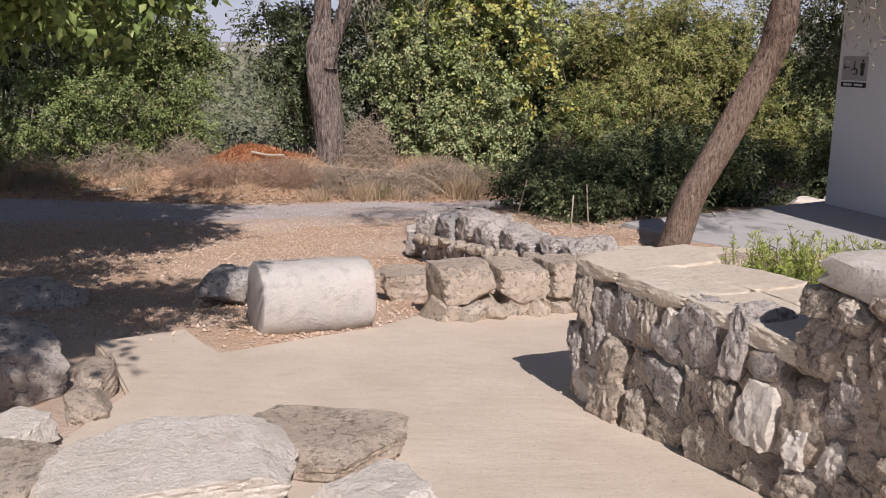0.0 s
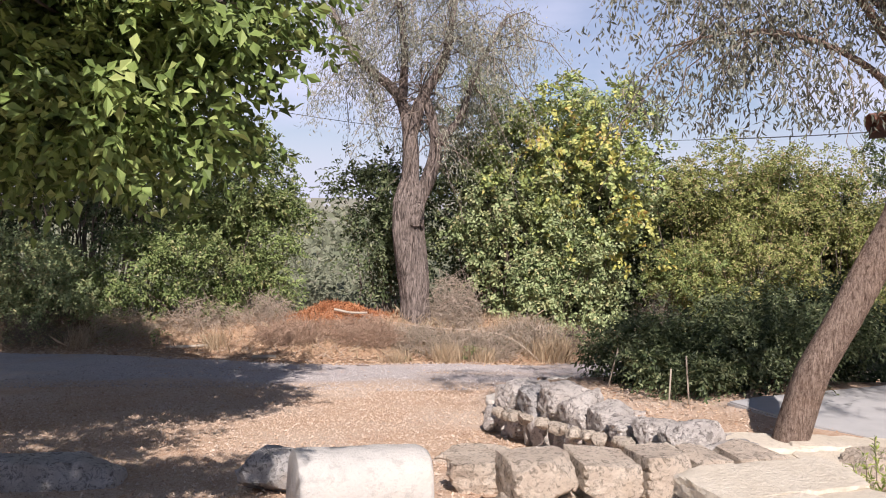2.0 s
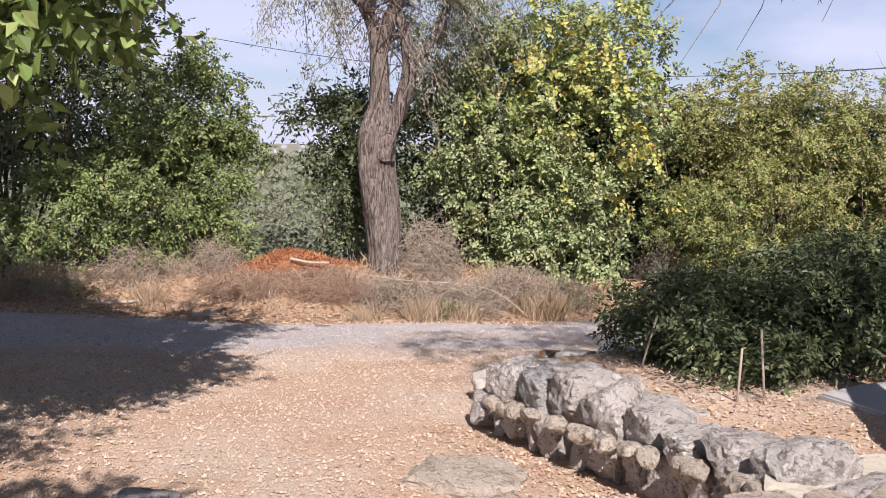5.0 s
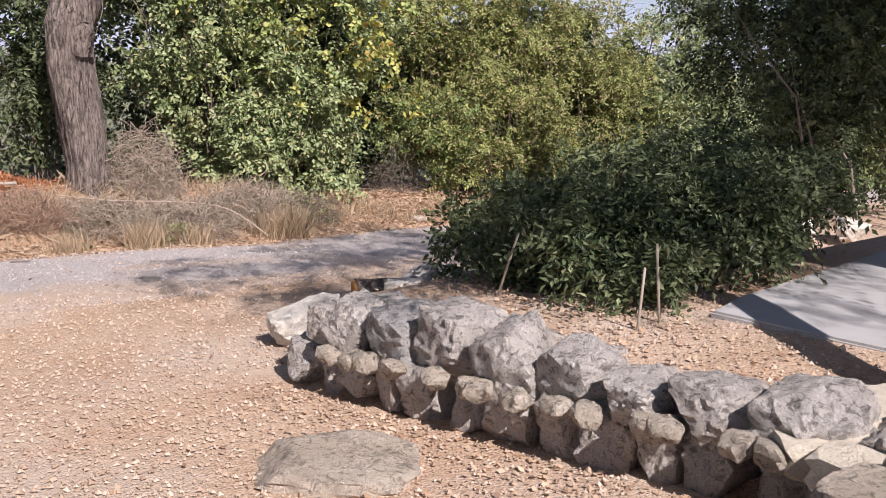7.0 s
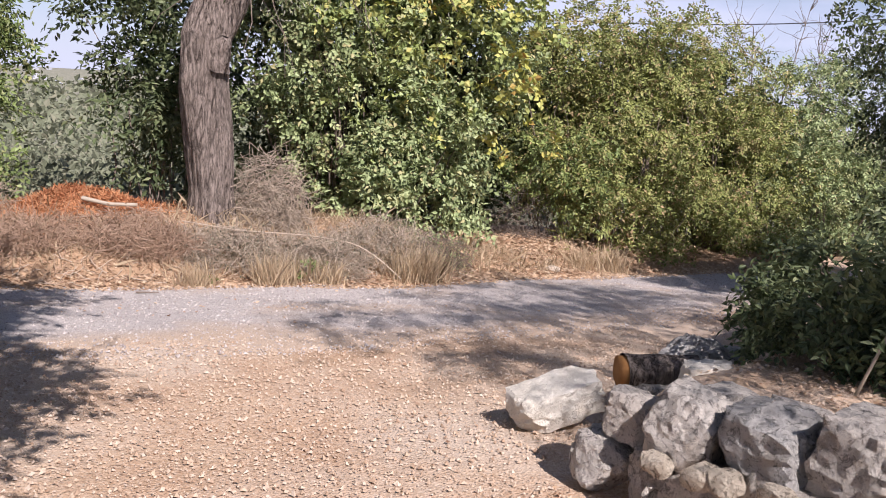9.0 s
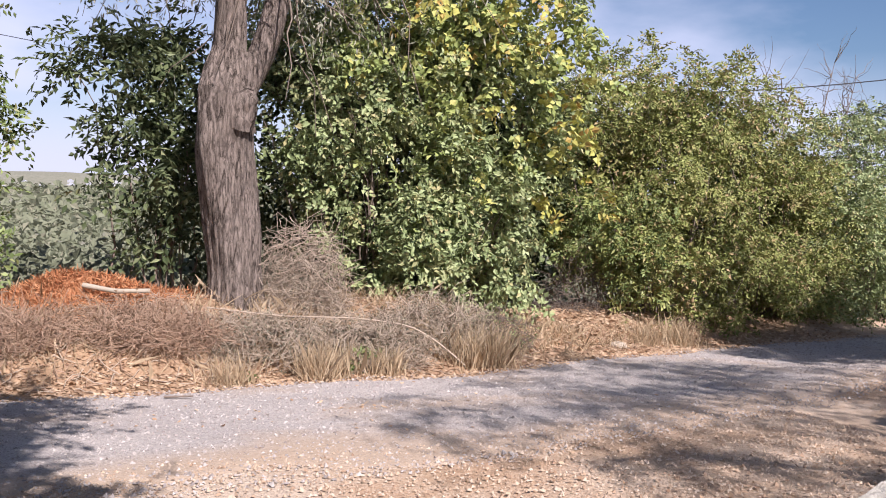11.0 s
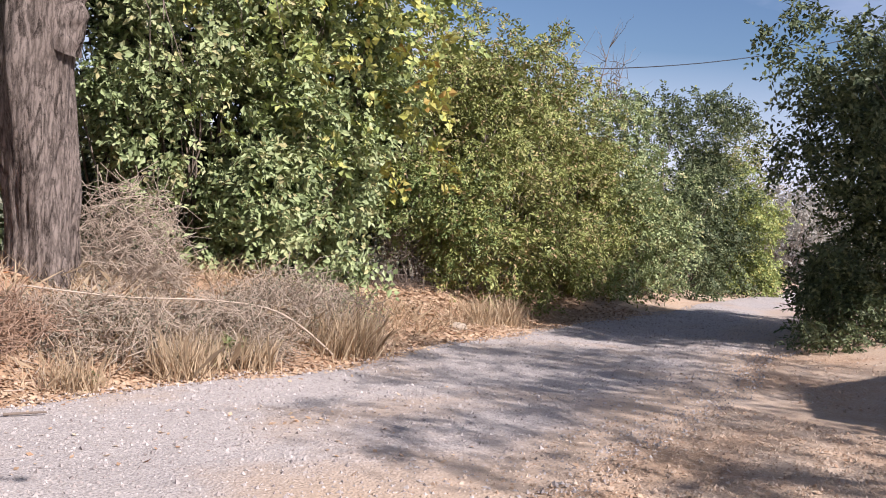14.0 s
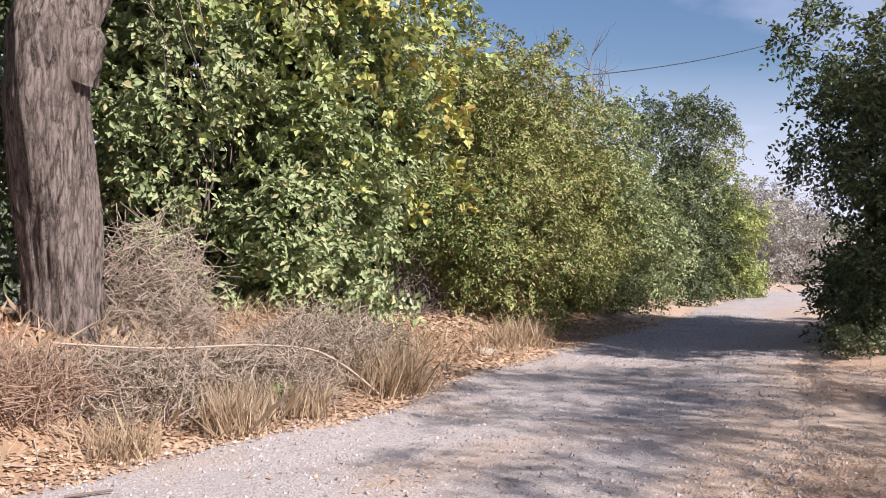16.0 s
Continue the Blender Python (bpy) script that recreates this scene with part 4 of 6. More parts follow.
def building():
    """The building, in its own axes: x along the wall that faces the walk, y inwards."""
    at, turn = (4.78, 11.5, 0.0), -71.9
    root = thing("building", at, "small white plastered building with tiled overhanging roof", "building", turn=turn)
    w0, w1, s0, s1, top = 0.95, 1.75, 1.93, 2.6, 2.95
    for lo, hi in (((0, 0, -0.3), (w0, 0.3, top)), ((w1, 0, -0.3), (8, 0.3, top)), ((w0, 0, -0.3), (w1, 0.3, s0)), ((w0, 0, s1), (w1, 0.3, top)),
                   ((0, 0.304, -0.3), (0.3, 1.8, top)), ((0.304, 1.5, -0.3), (8, 1.8, top)), ((7.7, 0.304, -0.3), (8, 1.496, top))):
        part("wall", boxes((lo, hi)), PLASTER, root, "white plaster wall", False)
    window = part("window_frame", boxes(((w0, 0.06, s0), (w0 + 0.05, 0.12, s1)), ((w1 - 0.05, 0.06, s0), (w1, 0.12, s1)), ((w0 + 0.05, 0.06, s0), (w1 - 0.05, 0.12, s0 + 0.05)),
                               ((w0 + 0.05, 0.06, s1 - 0.05), (w1 - 0.05, 0.12, s1)), ((1.33, 0.06, s0 + 0.05), (1.37, 0.12, s1 - 0.05))), FRAME, root, "dark metal frame", False)
    part("window_pane", boxes(((w0 + 0.05, 0.085, s0 + 0.05), (w1 - 0.05, 0.095, s1 - 0.05))), GLASS, window, "dark glass", False)
    part("window_sill", boxes(((w0 - 0.04, -0.05, s0 - 0.05), (w1 + 0.04, 0.1, s0 - 0.005)), bevel=0.006), FRAME, window, "", False)
    bm = bmesh.new()
    ex0, ex1, ey, ry, rise = -0.42, 8.6, -1.0, 0.4, 0.4
    f = bm.faces.new([bm.verts.new(p) for p in ((ex0, ey, 2.8), (ex1, ey, 2.8), (ex1, ry, 2.8 + rise), (ex0, ry, 2.8 + rise))])
    e = bmesh.ops.extrude_face_region(bm, geom=[f])
    bmesh.ops.translate(bm, verts=[g for g in e["geom"] if isinstance(g, bmesh.types.BMVert)], vec=(0, 0, 0.12))
    bmesh.ops.recalc_face_normals(bm, faces=bm.faces)
    part("roof_deck", bm, EAVE, root, "dark wooden eave", False)
    bm = bmesh.new()
    f = bm.faces.new([bm.verts.new(p) for p in ((ex0, ry + 0.01, 2.8 + rise), (ex1, ry + 0.01, 2.8 + rise), (ex1, 2.1, 2.8), (ex0, 2.1, 2.8))])
    e = bmesh.ops.extrude_face_region(bm, geom=[f])
    bmesh.ops.translate(bm, verts=[g for g in e["geom"] if isinstance(g, bmesh.types.BMVert)], vec=(0, 0, 0.14))
    bmesh.ops.recalc_face_normals(bm, faces=bm.faces)
    part("back_roof", bm, ROOF_TILE, root, "terracotta back slope", False)
    courses = []
    for k in range(46):
        xx = ex0 + 0.1 + k * 0.2
        for j in range(6):
            t0, t1 = j / 6, (j + 1.12) / 6
            p0 = np.array((xx, ey - 0.06 + (ry - ey) * t0, 2.96 + rise * t0))
            p1 = np.array((xx, ey - 0.06 + (ry - ey) * t1, 2.94 + rise * t1))
            courses.append(tube(np.array((p0, (p0 + p1) / 2, p1)), np.array((0.105, 0.098, 0.088)) * rng.uniform(0.94, 1.05), 8))
    V, F = merge(courses)
    tagged(put("roof_tile_cover", fast_mesh("roof_tile_cover", V, F, ROOF_TILE, True), root, "weathered terracotta barrel tiles"), kind="stuff")
    sg = thing("sign", (at[0], at[1], 0.0), "grey toilet direction sign with arrow and pictograms on the wall", "sign", turn=turn)
    x0, y1, y2 = 0.07, -0.017, -0.0125
    part("plate", boxes(((x0, -0.012, 1.72), (x0 + 0.4, -0.002, 2.0)), bevel=0.002), SIGN, sg, "grey plate", False)
    strip = part("name_strip", boxes(((x0, -0.012, 1.64), (x0 + 0.4, -0.002, 1.7)), bevel=0.002), BLACK, sg, "black strip", False)
    for k in range(9):
        if k != 4:
            part("letter_bar", boxes(((x0 + 0.05 + 0.035 * k, y1, 1.658), (x0 + 0.05 + 0.035 * k + 0.024, y2, 1.684))), WHITE, strip, "white lettering bar", False)
    bm = boxes(((x0 + 0.03, y1, 1.862), (x0 + 0.12, y2, 1.874)))
    for sgn in (-1, 1):
        bmesh.ops.create_cube(bm, size=1, matrix=pose(x0 + 0.047, (y1 + y2) / 2, 1.868 + sgn * 0.012, 0, sgn * 40, 0) @ Matrix.Diagonal((0.045, y2 - y1, 0.01, 1)))
    part("arrow", bm, BLACK, sg, "black arrow", False)
    q = x0 + 0.33
    bm = boxes(((q - 0.024, y1, 1.78), (q - 0.003, y2, 1.87)), ((q + 0.003, y1, 1.78), (q + 0.024, y2, 1.87)), ((q - 0.034, y1, 1.87), (q + 0.034, y2, 1.925)))
    bmesh.ops.create_uvsphere(bm, u_segments=12, v_segments=6, radius=0.018, matrix=pose(q, y2 - 0.001, 1.95) @ Matrix.Diagonal((1, 0.2, 1, 1)))
    part("pictogram", bm, BLACK, sg, "black standing figure", False)
    bm = bmesh.new()
    q = x0 + 0.2
    for k in range(20):
        t = math.radians(-110 + k * 14)
        bmesh.ops.create_cube(bm, size=1, matrix=pose(q + 0.042 * math.cos(t), (y1 + y2) / 2, 1.825 + 0.036 * math.sin(t), 0, -math.degrees(t), 0) @ Matrix.Diagonal((0.009, y2 - y1, 0.014, 1)))
    for lo, hi in (((q - 0.006, y1, 1.84), (q + 0.008, y2, 1.91)), ((q + 0.008, y1, 1.845), (q + 0.05, y2, 1.857)), ((q + 0.042, y1, 1.79), (q + 0.053, y2, 1.845))):
        box_bm(bm, lo, hi)
    bmesh.ops.create_uvsphere(bm, u_segments=12, v_segments=6, radius=0.013, matrix=pose(q + 0.001, y2 - 0.001, 1.93) @ Matrix.Diagonal((1, 0.2, 1, 1)))
    part("pictogram", bm, BLACK, sg, "black wheelchair pictogram", False)


building()
for k, (x, y, sz) in enumerate(((6.4, 16.2, 0.7), (7.1, 16.1, 0.9), (7.9, 15.9, 0.8), (5.9, 14.7, 0.7))):
    boulder("stone", (x, y), (sz, sz * 0.6, sz * 0.5), 30 * k, 60 + k, PALE_STONE, "pale rough stone in a row behind the slab", "stone", "row of pale stones")


# ---- trees ----
def limb_path(points, n=14):
    pts = np.asarray(points, float)
    t = np.linspace(0, len(pts) - 1, n)
    k = np.arange(len(pts))
    out = np.stack([np.interp(t, k, pts[:, c]) for c in range(3)], 1)
    for _ in range(2):
        out[1:-1] = (out[:-2] + 2 * out[1:-1] + out[2:]) / 4
    return out


def limbs(specs, sides=12, wobble=0.08):
    pieces = []
    for k, (pts, r0, r1) in enumerate(specs):
        p = limb_path(pts, 18)
        pieces.append(tube(p, r0 + (r1 - r0) * np.linspace(0, 1, 18) ** 0.8, sides, wobble, k))
    return merge(pieces)


def branchlets(starts, n, reach, r0, droop=0.0, up=0.3):
    """Fine side branches from points along the limbs, and where they end."""
    pieces, ends = [], []
    for _ in range(n):
        a = starts[rng.integers(len(starts))]
        d = unit(rng.normal(size=3) + np.array((0, 0, up)))
        L = reach * rng.uniform(0.5, 1.2)
        t = np.linspace(0, 1, 7)[:, None]
        p = a + d * L * t + np.array((0, 0, -1)) * droop * L * t ** 2 + rng.normal(size=(7, 3)) * 0.03 * L
        p[0] = a
        pieces.append(tube(p, np.linspace(r0, r0 * 0.2, 7), 5))
        ends.append(p[2:])
    return merge(pieces), np.concatenate(ends)


def furrowed(V, x, y, deep):
    """Long uneven ridges pressed into the surface of a trunk that stands at x, y."""
    a = np.arctan2(V[:, 1] - y, V[:, 0] - x)
    z = V[:, 2]
    r = np.abs(np.sin(a * 9 + 1.2 * np.sin(2.3 * z + 2 * a) + 0.8 * np.sin(6.1 * z))) + 0.6 * np.abs(np.sin(a * 17 - 1.1 * np.sin(3.7 * z + a) + 2.0 * z))
    out = unit(np.stack([np.cos(a), np.sin(a), 0 * a], 1))
    return V + out * ((r - 0.9) * deep)[:, None]


def tree_big():
    """The grey-barked tree on the bank beyond the road."""
    x, y = -2.45, 20.2
    z = gz(x, y)
    root = thing("tree", (x, y, z), "old forked tree with furrowed grey bark and sparse drooping foliage", "tree")
    inv = Matrix.Translation((-x, -y, -z))
    V, F = tube(limb_path([(x, y, z - 0.3), (x, y, z + 0.05), (x - 0.04, y, z + 0.7), (x - 0.18, y, 1.4), (x - 0.16, y, 2.0), (x - 0.06, y, 2.5)], 110),
                np.interp(np.linspace(0, 1, 110), (0, 0.12, 0.3, 0.6, 0.8, 1), (0.5, 0.36, 0.31, 0.33, 0.33, 0.22)), 110, 0.1, 2)
    V = furrowed(V, x, y, 0.016)
    put("trunk", fast_mesh("trunk", V, F, BARK, True), root, "furrowed grey bark", inv)
    # scar of a lost bough below the fork
    k = np.linspace(0, 1, 12)[:, None]
    knot = np.array((x - 0.02, y - 0.16, 1.62)) + k * np.array((0.12, -0.12, 0.42))
    V, F = tube(knot, np.interp(k[:, 0], (0, 0.4, 0.85, 1), (0.19, 0.15, 0.12, 0.05)), 20, 0.16, 5)
    put("bough_scar", fast_mesh("bough_scar", furrowed(V, x, y, 0.01), F, BARK, True), root, "knotted scar of a lost bough", inv)
    specs = [([(x - 0.16, y, 2.0), (x - 0.1, y, 2.7), (x - 0.12, y, 3.6), (x - 0.4, y + 0.1, 4.4), (x - 1.3, y + 0.2, 5.0), (x - 1.9, y + 0.3, 6.2)], 0.24, 0.05),
             ([(x - 0.05, y, 1.9), (x + 0.26, y, 2.5), (x + 0.45, y, 3.2), (x + 0.3, y, 3.9), (x + 0.1, y, 4.4)], 0.2, 0.08),
             ([(x - 0.12, y, 3.5), (x + 0.15, y - 0.1, 4.3), (x + 0.6, y - 0.1, 4.9), (x + 0.8, y - 0.2, 6.0), (x + 0.9, y, 7.6)], 0.16, 0.04),
             ([(x + 0.4, y, 3.2), (x + 0.9, y + 0.2, 3.8), (x + 1.2, y + 0.3, 4.8), (x + 1.9, y + 0.3, 6.0)], 0.1, 0.03),
             ([(x - 0.3, y, 4.2), (x - 0.2, y - 0.3, 5.2), (x - 0.4, y - 0.3, 6.6), (x - 0.2, y, 8.0)], 0.11, 0.03)]
    V, F = limbs(specs)
    put("limb_frame", fast_mesh("limb_frame", V, F, BARK, True), root, "", inv)
    starts = np.concatenate([limb_path(p, 18)[9:] for p, _, _ in specs])
    (V, F), ends = branchlets(starts, 190, 2.0, 0.016, 0.55, 0.45)
    tagged(put("twig_mass", fast_mesh("twig_mass", V, F, TWIG, True), root, "", inv), kind="stuff")
    idx = rng.integers(len(ends), size=36000)
    p = ends[idx] + rng.normal(size=(36000, 3)) * 0.12
    p[:, 2] -= np.abs(rng.normal(size=36000)) * 0.3
    p = p[(p[:, 2] > 3.0 + 0.5 * rng.normal(size=len(p))) & ((np.abs(p[:, 0] - x) > 0.6) | (p[:, 2] > 4.8) | (p[:, 1] > y + 0.2))]
    V, F = leaf_quads(p, np.tile((0, 0, -0.8), (len(p), 1)), 0.1, 0.022, 0.9, 0.0)
    put("crown", fast_mesh("crown", V, F, DROOP), root, "sparse drooping grey-green leaves", inv)


def tree_leaning():
    """The leaning tree at the terrace edge by the building."""
    x, y = 2.14, 8.5
    z = gz(x, y)
    root = thing("tree", (x, y, z), "leaning brown-barked tree with thin drooping leafy branches", "tree")
    inv = Matrix.Translation((-x, -y, -z))
    V, F = tube(limb_path([(x - 0.06, y, z - 0.25), (x, y, z + 0.08), (2.27, y, 0.77), (2.48, y, 1.17), (2.68, y, 1.58), (2.88, y, 1.97), (2.97, y, 2.27), (3.0, y, 2.62)], 44),
                np.interp(np.linspace(0, 1, 44), (0, 0.12, 0.4, 0.75, 0.85, 1), (0.19, 0.135, 0.13, 0.12, 0.142, 0.105)), 30, 0.06, 4)
    put("trunk", fast_mesh("trunk", V, F, BARK_WARM, True), root, "warm brown bark", inv)
    specs = [([(2.97, y, 2.35), (2.93, y, 2.88), (2.85, y - 0.1, 3.3), (2.76, y - 0.2, 3.9), (2.5, y - 0.4, 4.8)], 0.085, 0.025),
             ([(2.98, y, 2.45), (3.1, y, 2.88), (3.28, y, 3.3), (3.54, y, 4.0), (3.97, y, 4.8)], 0.08, 0.025),
             ([(2.93, y, 2.79), (2.68, y - 0.15, 3.05), (2.33, y - 0.2, 3.26), (1.81, y - 0.3, 3.39), (1.3, y - 0.4, 3.3)], 0.04, 0.01),
             ([(2.85, y, 3.22), (2.42, y - 0.3, 3.65), (1.9, y - 0.5, 3.9), (1.3, y - 0.7, 4.0)], 0.045, 0.01),
             ([(2.76, y, 3.56), (2.5, y + 0.5, 4.1), (1.9, y + 0.8, 4.34), (1.12, y + 0.9, 4.34)], 0.045, 0.01)]
    V, F = limbs(specs, 10)
    put("limb_frame", fast_mesh("limb_frame", V, F, BARK_WARM, True), root, "", inv)
    starts = np.concatenate([limb_path(p, 18)[8:] for p, _, _ in specs])
    (V, F), ends = branchlets(starts, 150, 0.85, 0.007, 0.7, 0.15)
    tagged(put("twig_mass", fast_mesh("twig_mass", V, F, TWIG, True), root, "", inv), kind="stuff")
    idx = rng.integers(len(ends), size=15000)
    p = ends[idx] + rng.normal(size=(15000, 3)) * 0.07
    p[:, 2] -= np.abs(rng.normal(size=15000)) * 0.14
    p = p[(p[:, 2] > 2.66) | (p[:, 0] > 3.2)]
    V, F = leaf_quads(p, np.tile((0, 0, -0.9), (len(p), 1)), 0.065, 0.019, 0.9, 0.0)
    put("crown", fast_mesh("crown", V, F, OLIVE_LEAF), root, "sparse narrow grey leaves", inv)
    # unseen leaves with no limbs, added to dapple the gravel, terrace and slab
    me, c = crown_mesh("shade_crown", [(3.0, 9.2, 5.4, 1.6, 1.2, 0.7), (4.4, 9.8, 5.8, 1.7, 1.3, 0.8), (1.6, 9.6, 5.5, 1.3, 1.1, 0.6), (5.8, 10.4, 6.2, 1.6, 1.4, 0.8), (3.8, 11.0, 6.4, 1.6, 1.4, 0.7), (7.0, 9.6, 5.9, 1.6, 1.3, 0.8), (5.7, 6.6, 6.0, 1.6, 1.3, 0.8), (7.2, 7.4, 6.2, 1.6, 1.5, 0.8), (4.5, 5.4, 5.9, 1.1, 1.0, 0.6)], 3000, 12, 0.12, 0.1, 0.026, DROOP, 0.6, (0.45, 1.05), 0.2, floor=False)
    put("shade_crown", me, root, "unseen narrow grey leaves added overhead to cast dappled shade", inv)


def tree_shade():
    """The broad tree whose boughs hang over the gravel."""
    x, y = -7.2, 8.8
    z = gz(x, y)
    root = thing("tree", (x, y, z), "broad dark-leaved tree with boughs hanging over the gravel", "tree")
    inv = Matrix.Translation((-x, -y, -z))
    V, F = tube(limb_path([(x, y, z - 0.3), (x, y, z + 0.5), (x + 0.2, y, 2.0), (x + 0.5, y, 3.2)], 24), np.linspace(0.4, 0.24, 24), 24, 0.07, 1)
    put("trunk", fast_mesh("trunk", V, F, BARK, True), root, "", inv)
    specs = [([(x + 0.4, y, 2.8), (x + 1.6, y + 0.2, 3.6), (x + 3.2, y, 3.9), (x + 4.9, y - 0.2, 3.7)], 0.16, 0.03),
             ([(x + 0.4, y, 2.8), (x + 1.2, y + 1.2, 4.0), (x + 2.6, y + 2.2, 4.6), (x + 4.0, y + 3.0, 4.6)], 0.15, 0.03),
             ([(x + 0.4, y, 2.6), (x + 1.2, y - 1.0, 3.8), (x + 2.2, y - 2.0, 4.4), (x + 3.2, y - 2.6, 4.6)], 0.14, 0.03),
             ([(x + 0.4, y, 2.6), (x + 1.6, y - 2.2, 3.9), (x + 3.2, y - 4.2, 4.5), (x + 5.0, y - 5.6, 4.6)], 0.14, 0.03),
             ([(x + 0.3, y, 2.8), (x - 0.4, y + 2.6, 4.2), (x - 1.8, y + 5.2, 4.9), (x - 2.0, y + 8.0, 5.4)], 0.17, 0.03),
             ([(x + 0.3, y, 2.8), (x + 0.2, y + 0.6, 4.4), (x + 0.6, y + 1.0, 6.2)], 0.16, 0.04)]
    V, F = limbs(specs, 10)
    put("limb_frame", fast_mesh("limb_frame", V, F, BARK, True), root, "", inv)
    # blobs over the path and beyond y 14 are unseen, added to cast shade
    blobs = [(x + 4.5, y - 0.1, 3.5, 1.0, 0.9, 0.65), (x + 3.4, y + 0.3, 3.3, 1.4, 1.3, 0.95), (x + 2.0, y + 0.2, 3.2, 1.6, 1.5, 1.2), (x + 4.0, y + 0.0, 4.3, 1.2, 1.1, 0.8),
             (x + 3.7, y + 2.6, 4.5, 1.3, 1.2, 0.9), (x + 2.2, y + 2.2, 4.6, 1.5, 1.5, 1.1), (x + 2.6, y - 2.2, 4.6, 1.4, 1.3, 0.9), (x + 0.4, y + 0.6, 5.6, 1.9, 1.9, 1.6), (x + 0.3, y + 3.4, 4.4, 1.8, 1.6, 1.5),
             (x + 3.3, y + 0.4, 5.2, 1.7, 1.7, 1.0), (-2.5, 3.3, 4.5, 1.4, 1.3, 0.7), (-3.6, 5.0, 4.5, 1.5, 1.4, 0.9), (-5.2, 6.2, 4.4, 1.6, 1.5, 1.0), (-1.3, 2.8, 4.6, 0.9, 0.9, 0.5), (-4.2, 3.2, 4.6, 1.5, 1.4, 0.9),
             (-9.0, 12.6, 4.8, 2.0, 1.4, 1.1), (-6.9, 12.2, 4.9, 1.7, 1.4, 1.0), (-10.6, 17.0, 6.1, 2.3, 1.4, 1.1), (-8.4, 17.1, 5.9, 1.5, 1.2, 0.9), (-13.0, 16.6, 5.9, 1.9, 1.4, 1.1), (-6.3, 17.0, 5.8, 1.3, 1.1, 0.8), (-12.5, 11.8, 5.0, 2.4, 1.8, 1.3), (-12.2, 14.4, 6.2, 2.0, 1.2, 1.0), (-9.2, 14.8, 6.1, 1.6, 1.1, 0.7), (x + 3.9, y + 0.3, 2.95, 0.8, 0.8, 0.5), (x + 3.4, y - 0.2, 3.0, 1.2, 1.0, 0.5), (x + 2.2, y + 0.4, 3.0, 1.5, 1.2, 0.7), (x + 0.8, y + 0.3, 2.8, 1.5, 1.3, 0.8)]
    me, c = crown_mesh("crown", blobs, 9500, 15, 0.12, 0.135, 0.078, OAK, 0.2, (0.45, 1.05), 0.7, floor=False, run=6)
    put("crown", me, root, "dense dark green leaves", inv)
    # unseen leaf blobs added above the walk to shade the stones at its left
    over = [(-1.8, 1.0, 4.6, 0.8, 0.9, 0.4), (-2.4, 2.0, 4.6, 0.9, 0.8, 0.35), (-1.4, 2.9, 4.6, 0.7, 0.8, 0.3)]
    me, _ = crown_mesh("shade_leaves", over, 420, 13, 0.12, 0.14, 0.085, OAK, 0.2, (0.3, 1.05), 0.7, floor=False, run=6)
    put("shade_leaves", me, root, "unseen dark green leaves added overhead to shade the path's left edge", inv)
    ends = c[rng.choice(len(c), 110, replace=False)]
    V, F = twigs_to((x + 2.2, y + 0.6, 3.9), ends, 0.022, 0.004, spread=0.5)
    tagged(put("twig_mass", fast_mesh("twig_mass", V, F, TWIG, True), root, "", inv), kind="stuff")


tree_big()
tree_leaning()
tree_shade()

# ---- shrubs behind the boulder wall ----
bush("shrub", (1.7, 11.1), [(1.3, 11.5, 0.25, 0.42, 0.5, 0.45), (1.75, 11.15, 0.45, 0.65, 0.6, 0.5), (2.3, 11.1, 0.45, 0.5, 0.5, 0.4), (1.55, 10.65, 0.25, 0.42, 0.35, 0.35), (2.9, 11.6, 0.55, 0.8, 0.7, 0.55), (1.75, 12.2, 0.1, 0.6, 0.6, 0.6)],
     "dense dark green shrub growing behind the boulder wall", "shrub", DEEP, 3400, 13, 0.06, 0.055, 0.026, stems=70, shell=(0.3, 1.05))
bush("shrub", (3.3, 12.6), [(3.2, 12.6, 0.45, 0.9, 0.7, 0.7), (4.0, 13.2, 0.4, 0.9, 0.7, 0.6)], "dark green shrub at the back of the terrace", "shrub", DEEP, 1500, 12, 0.08, 0.06, 0.026, stems=40, shell=(0.3, 1.05))


def rosemary():
    """Upright stems set with needles."""
    x, y = 2.3, 5.95
    root = thing("rosemary_bush", (x, y, gz(x, y)), "bright green rosemary bush behind the rubble wall", "shrub")
    inv = root.matrix_basis.inverted()
    stems, P, D = [], [], []
    for _ in range(280):
        a = np.array((rng.uniform(1.95, 2.95), rng.uniform(5.7, 6.25), 0.15))
        top = a + np.array((rng.normal() * 0.1, rng.normal() * 0.1, rng.uniform(0.4, 0.76)))
        path = a + (top - a) * np.linspace(0, 1, 5)[:, None] + rng.normal(size=(5, 3)) * 0.012
        stems.append(tube(path, np.linspace(0.005, 0.002, 5), 4))
        t = rng.uniform(0.15, 1.0, (110, 1))
        P.append(a + (top - a) * t)
        D.append(unit(np.concatenate([rng.normal(size=(110, 2)), np.full((110, 1), 0.9)], 1)))
    P, D = np.concatenate(P), np.concatenate(D)
    V, F = leaf_quads(P, D * 4.0, 0.05, 0.009, 0.0, 0.0, 0.3)
    put("crown", fast_mesh("crown", V, F, ROSEMARY), root, "bright green needles", inv)
    V, F = merge(stems)
    tagged(put("stem_mass", fast_mesh("stem_mass", V, F, TWIG, True), root, "", inv), kind="stuff")


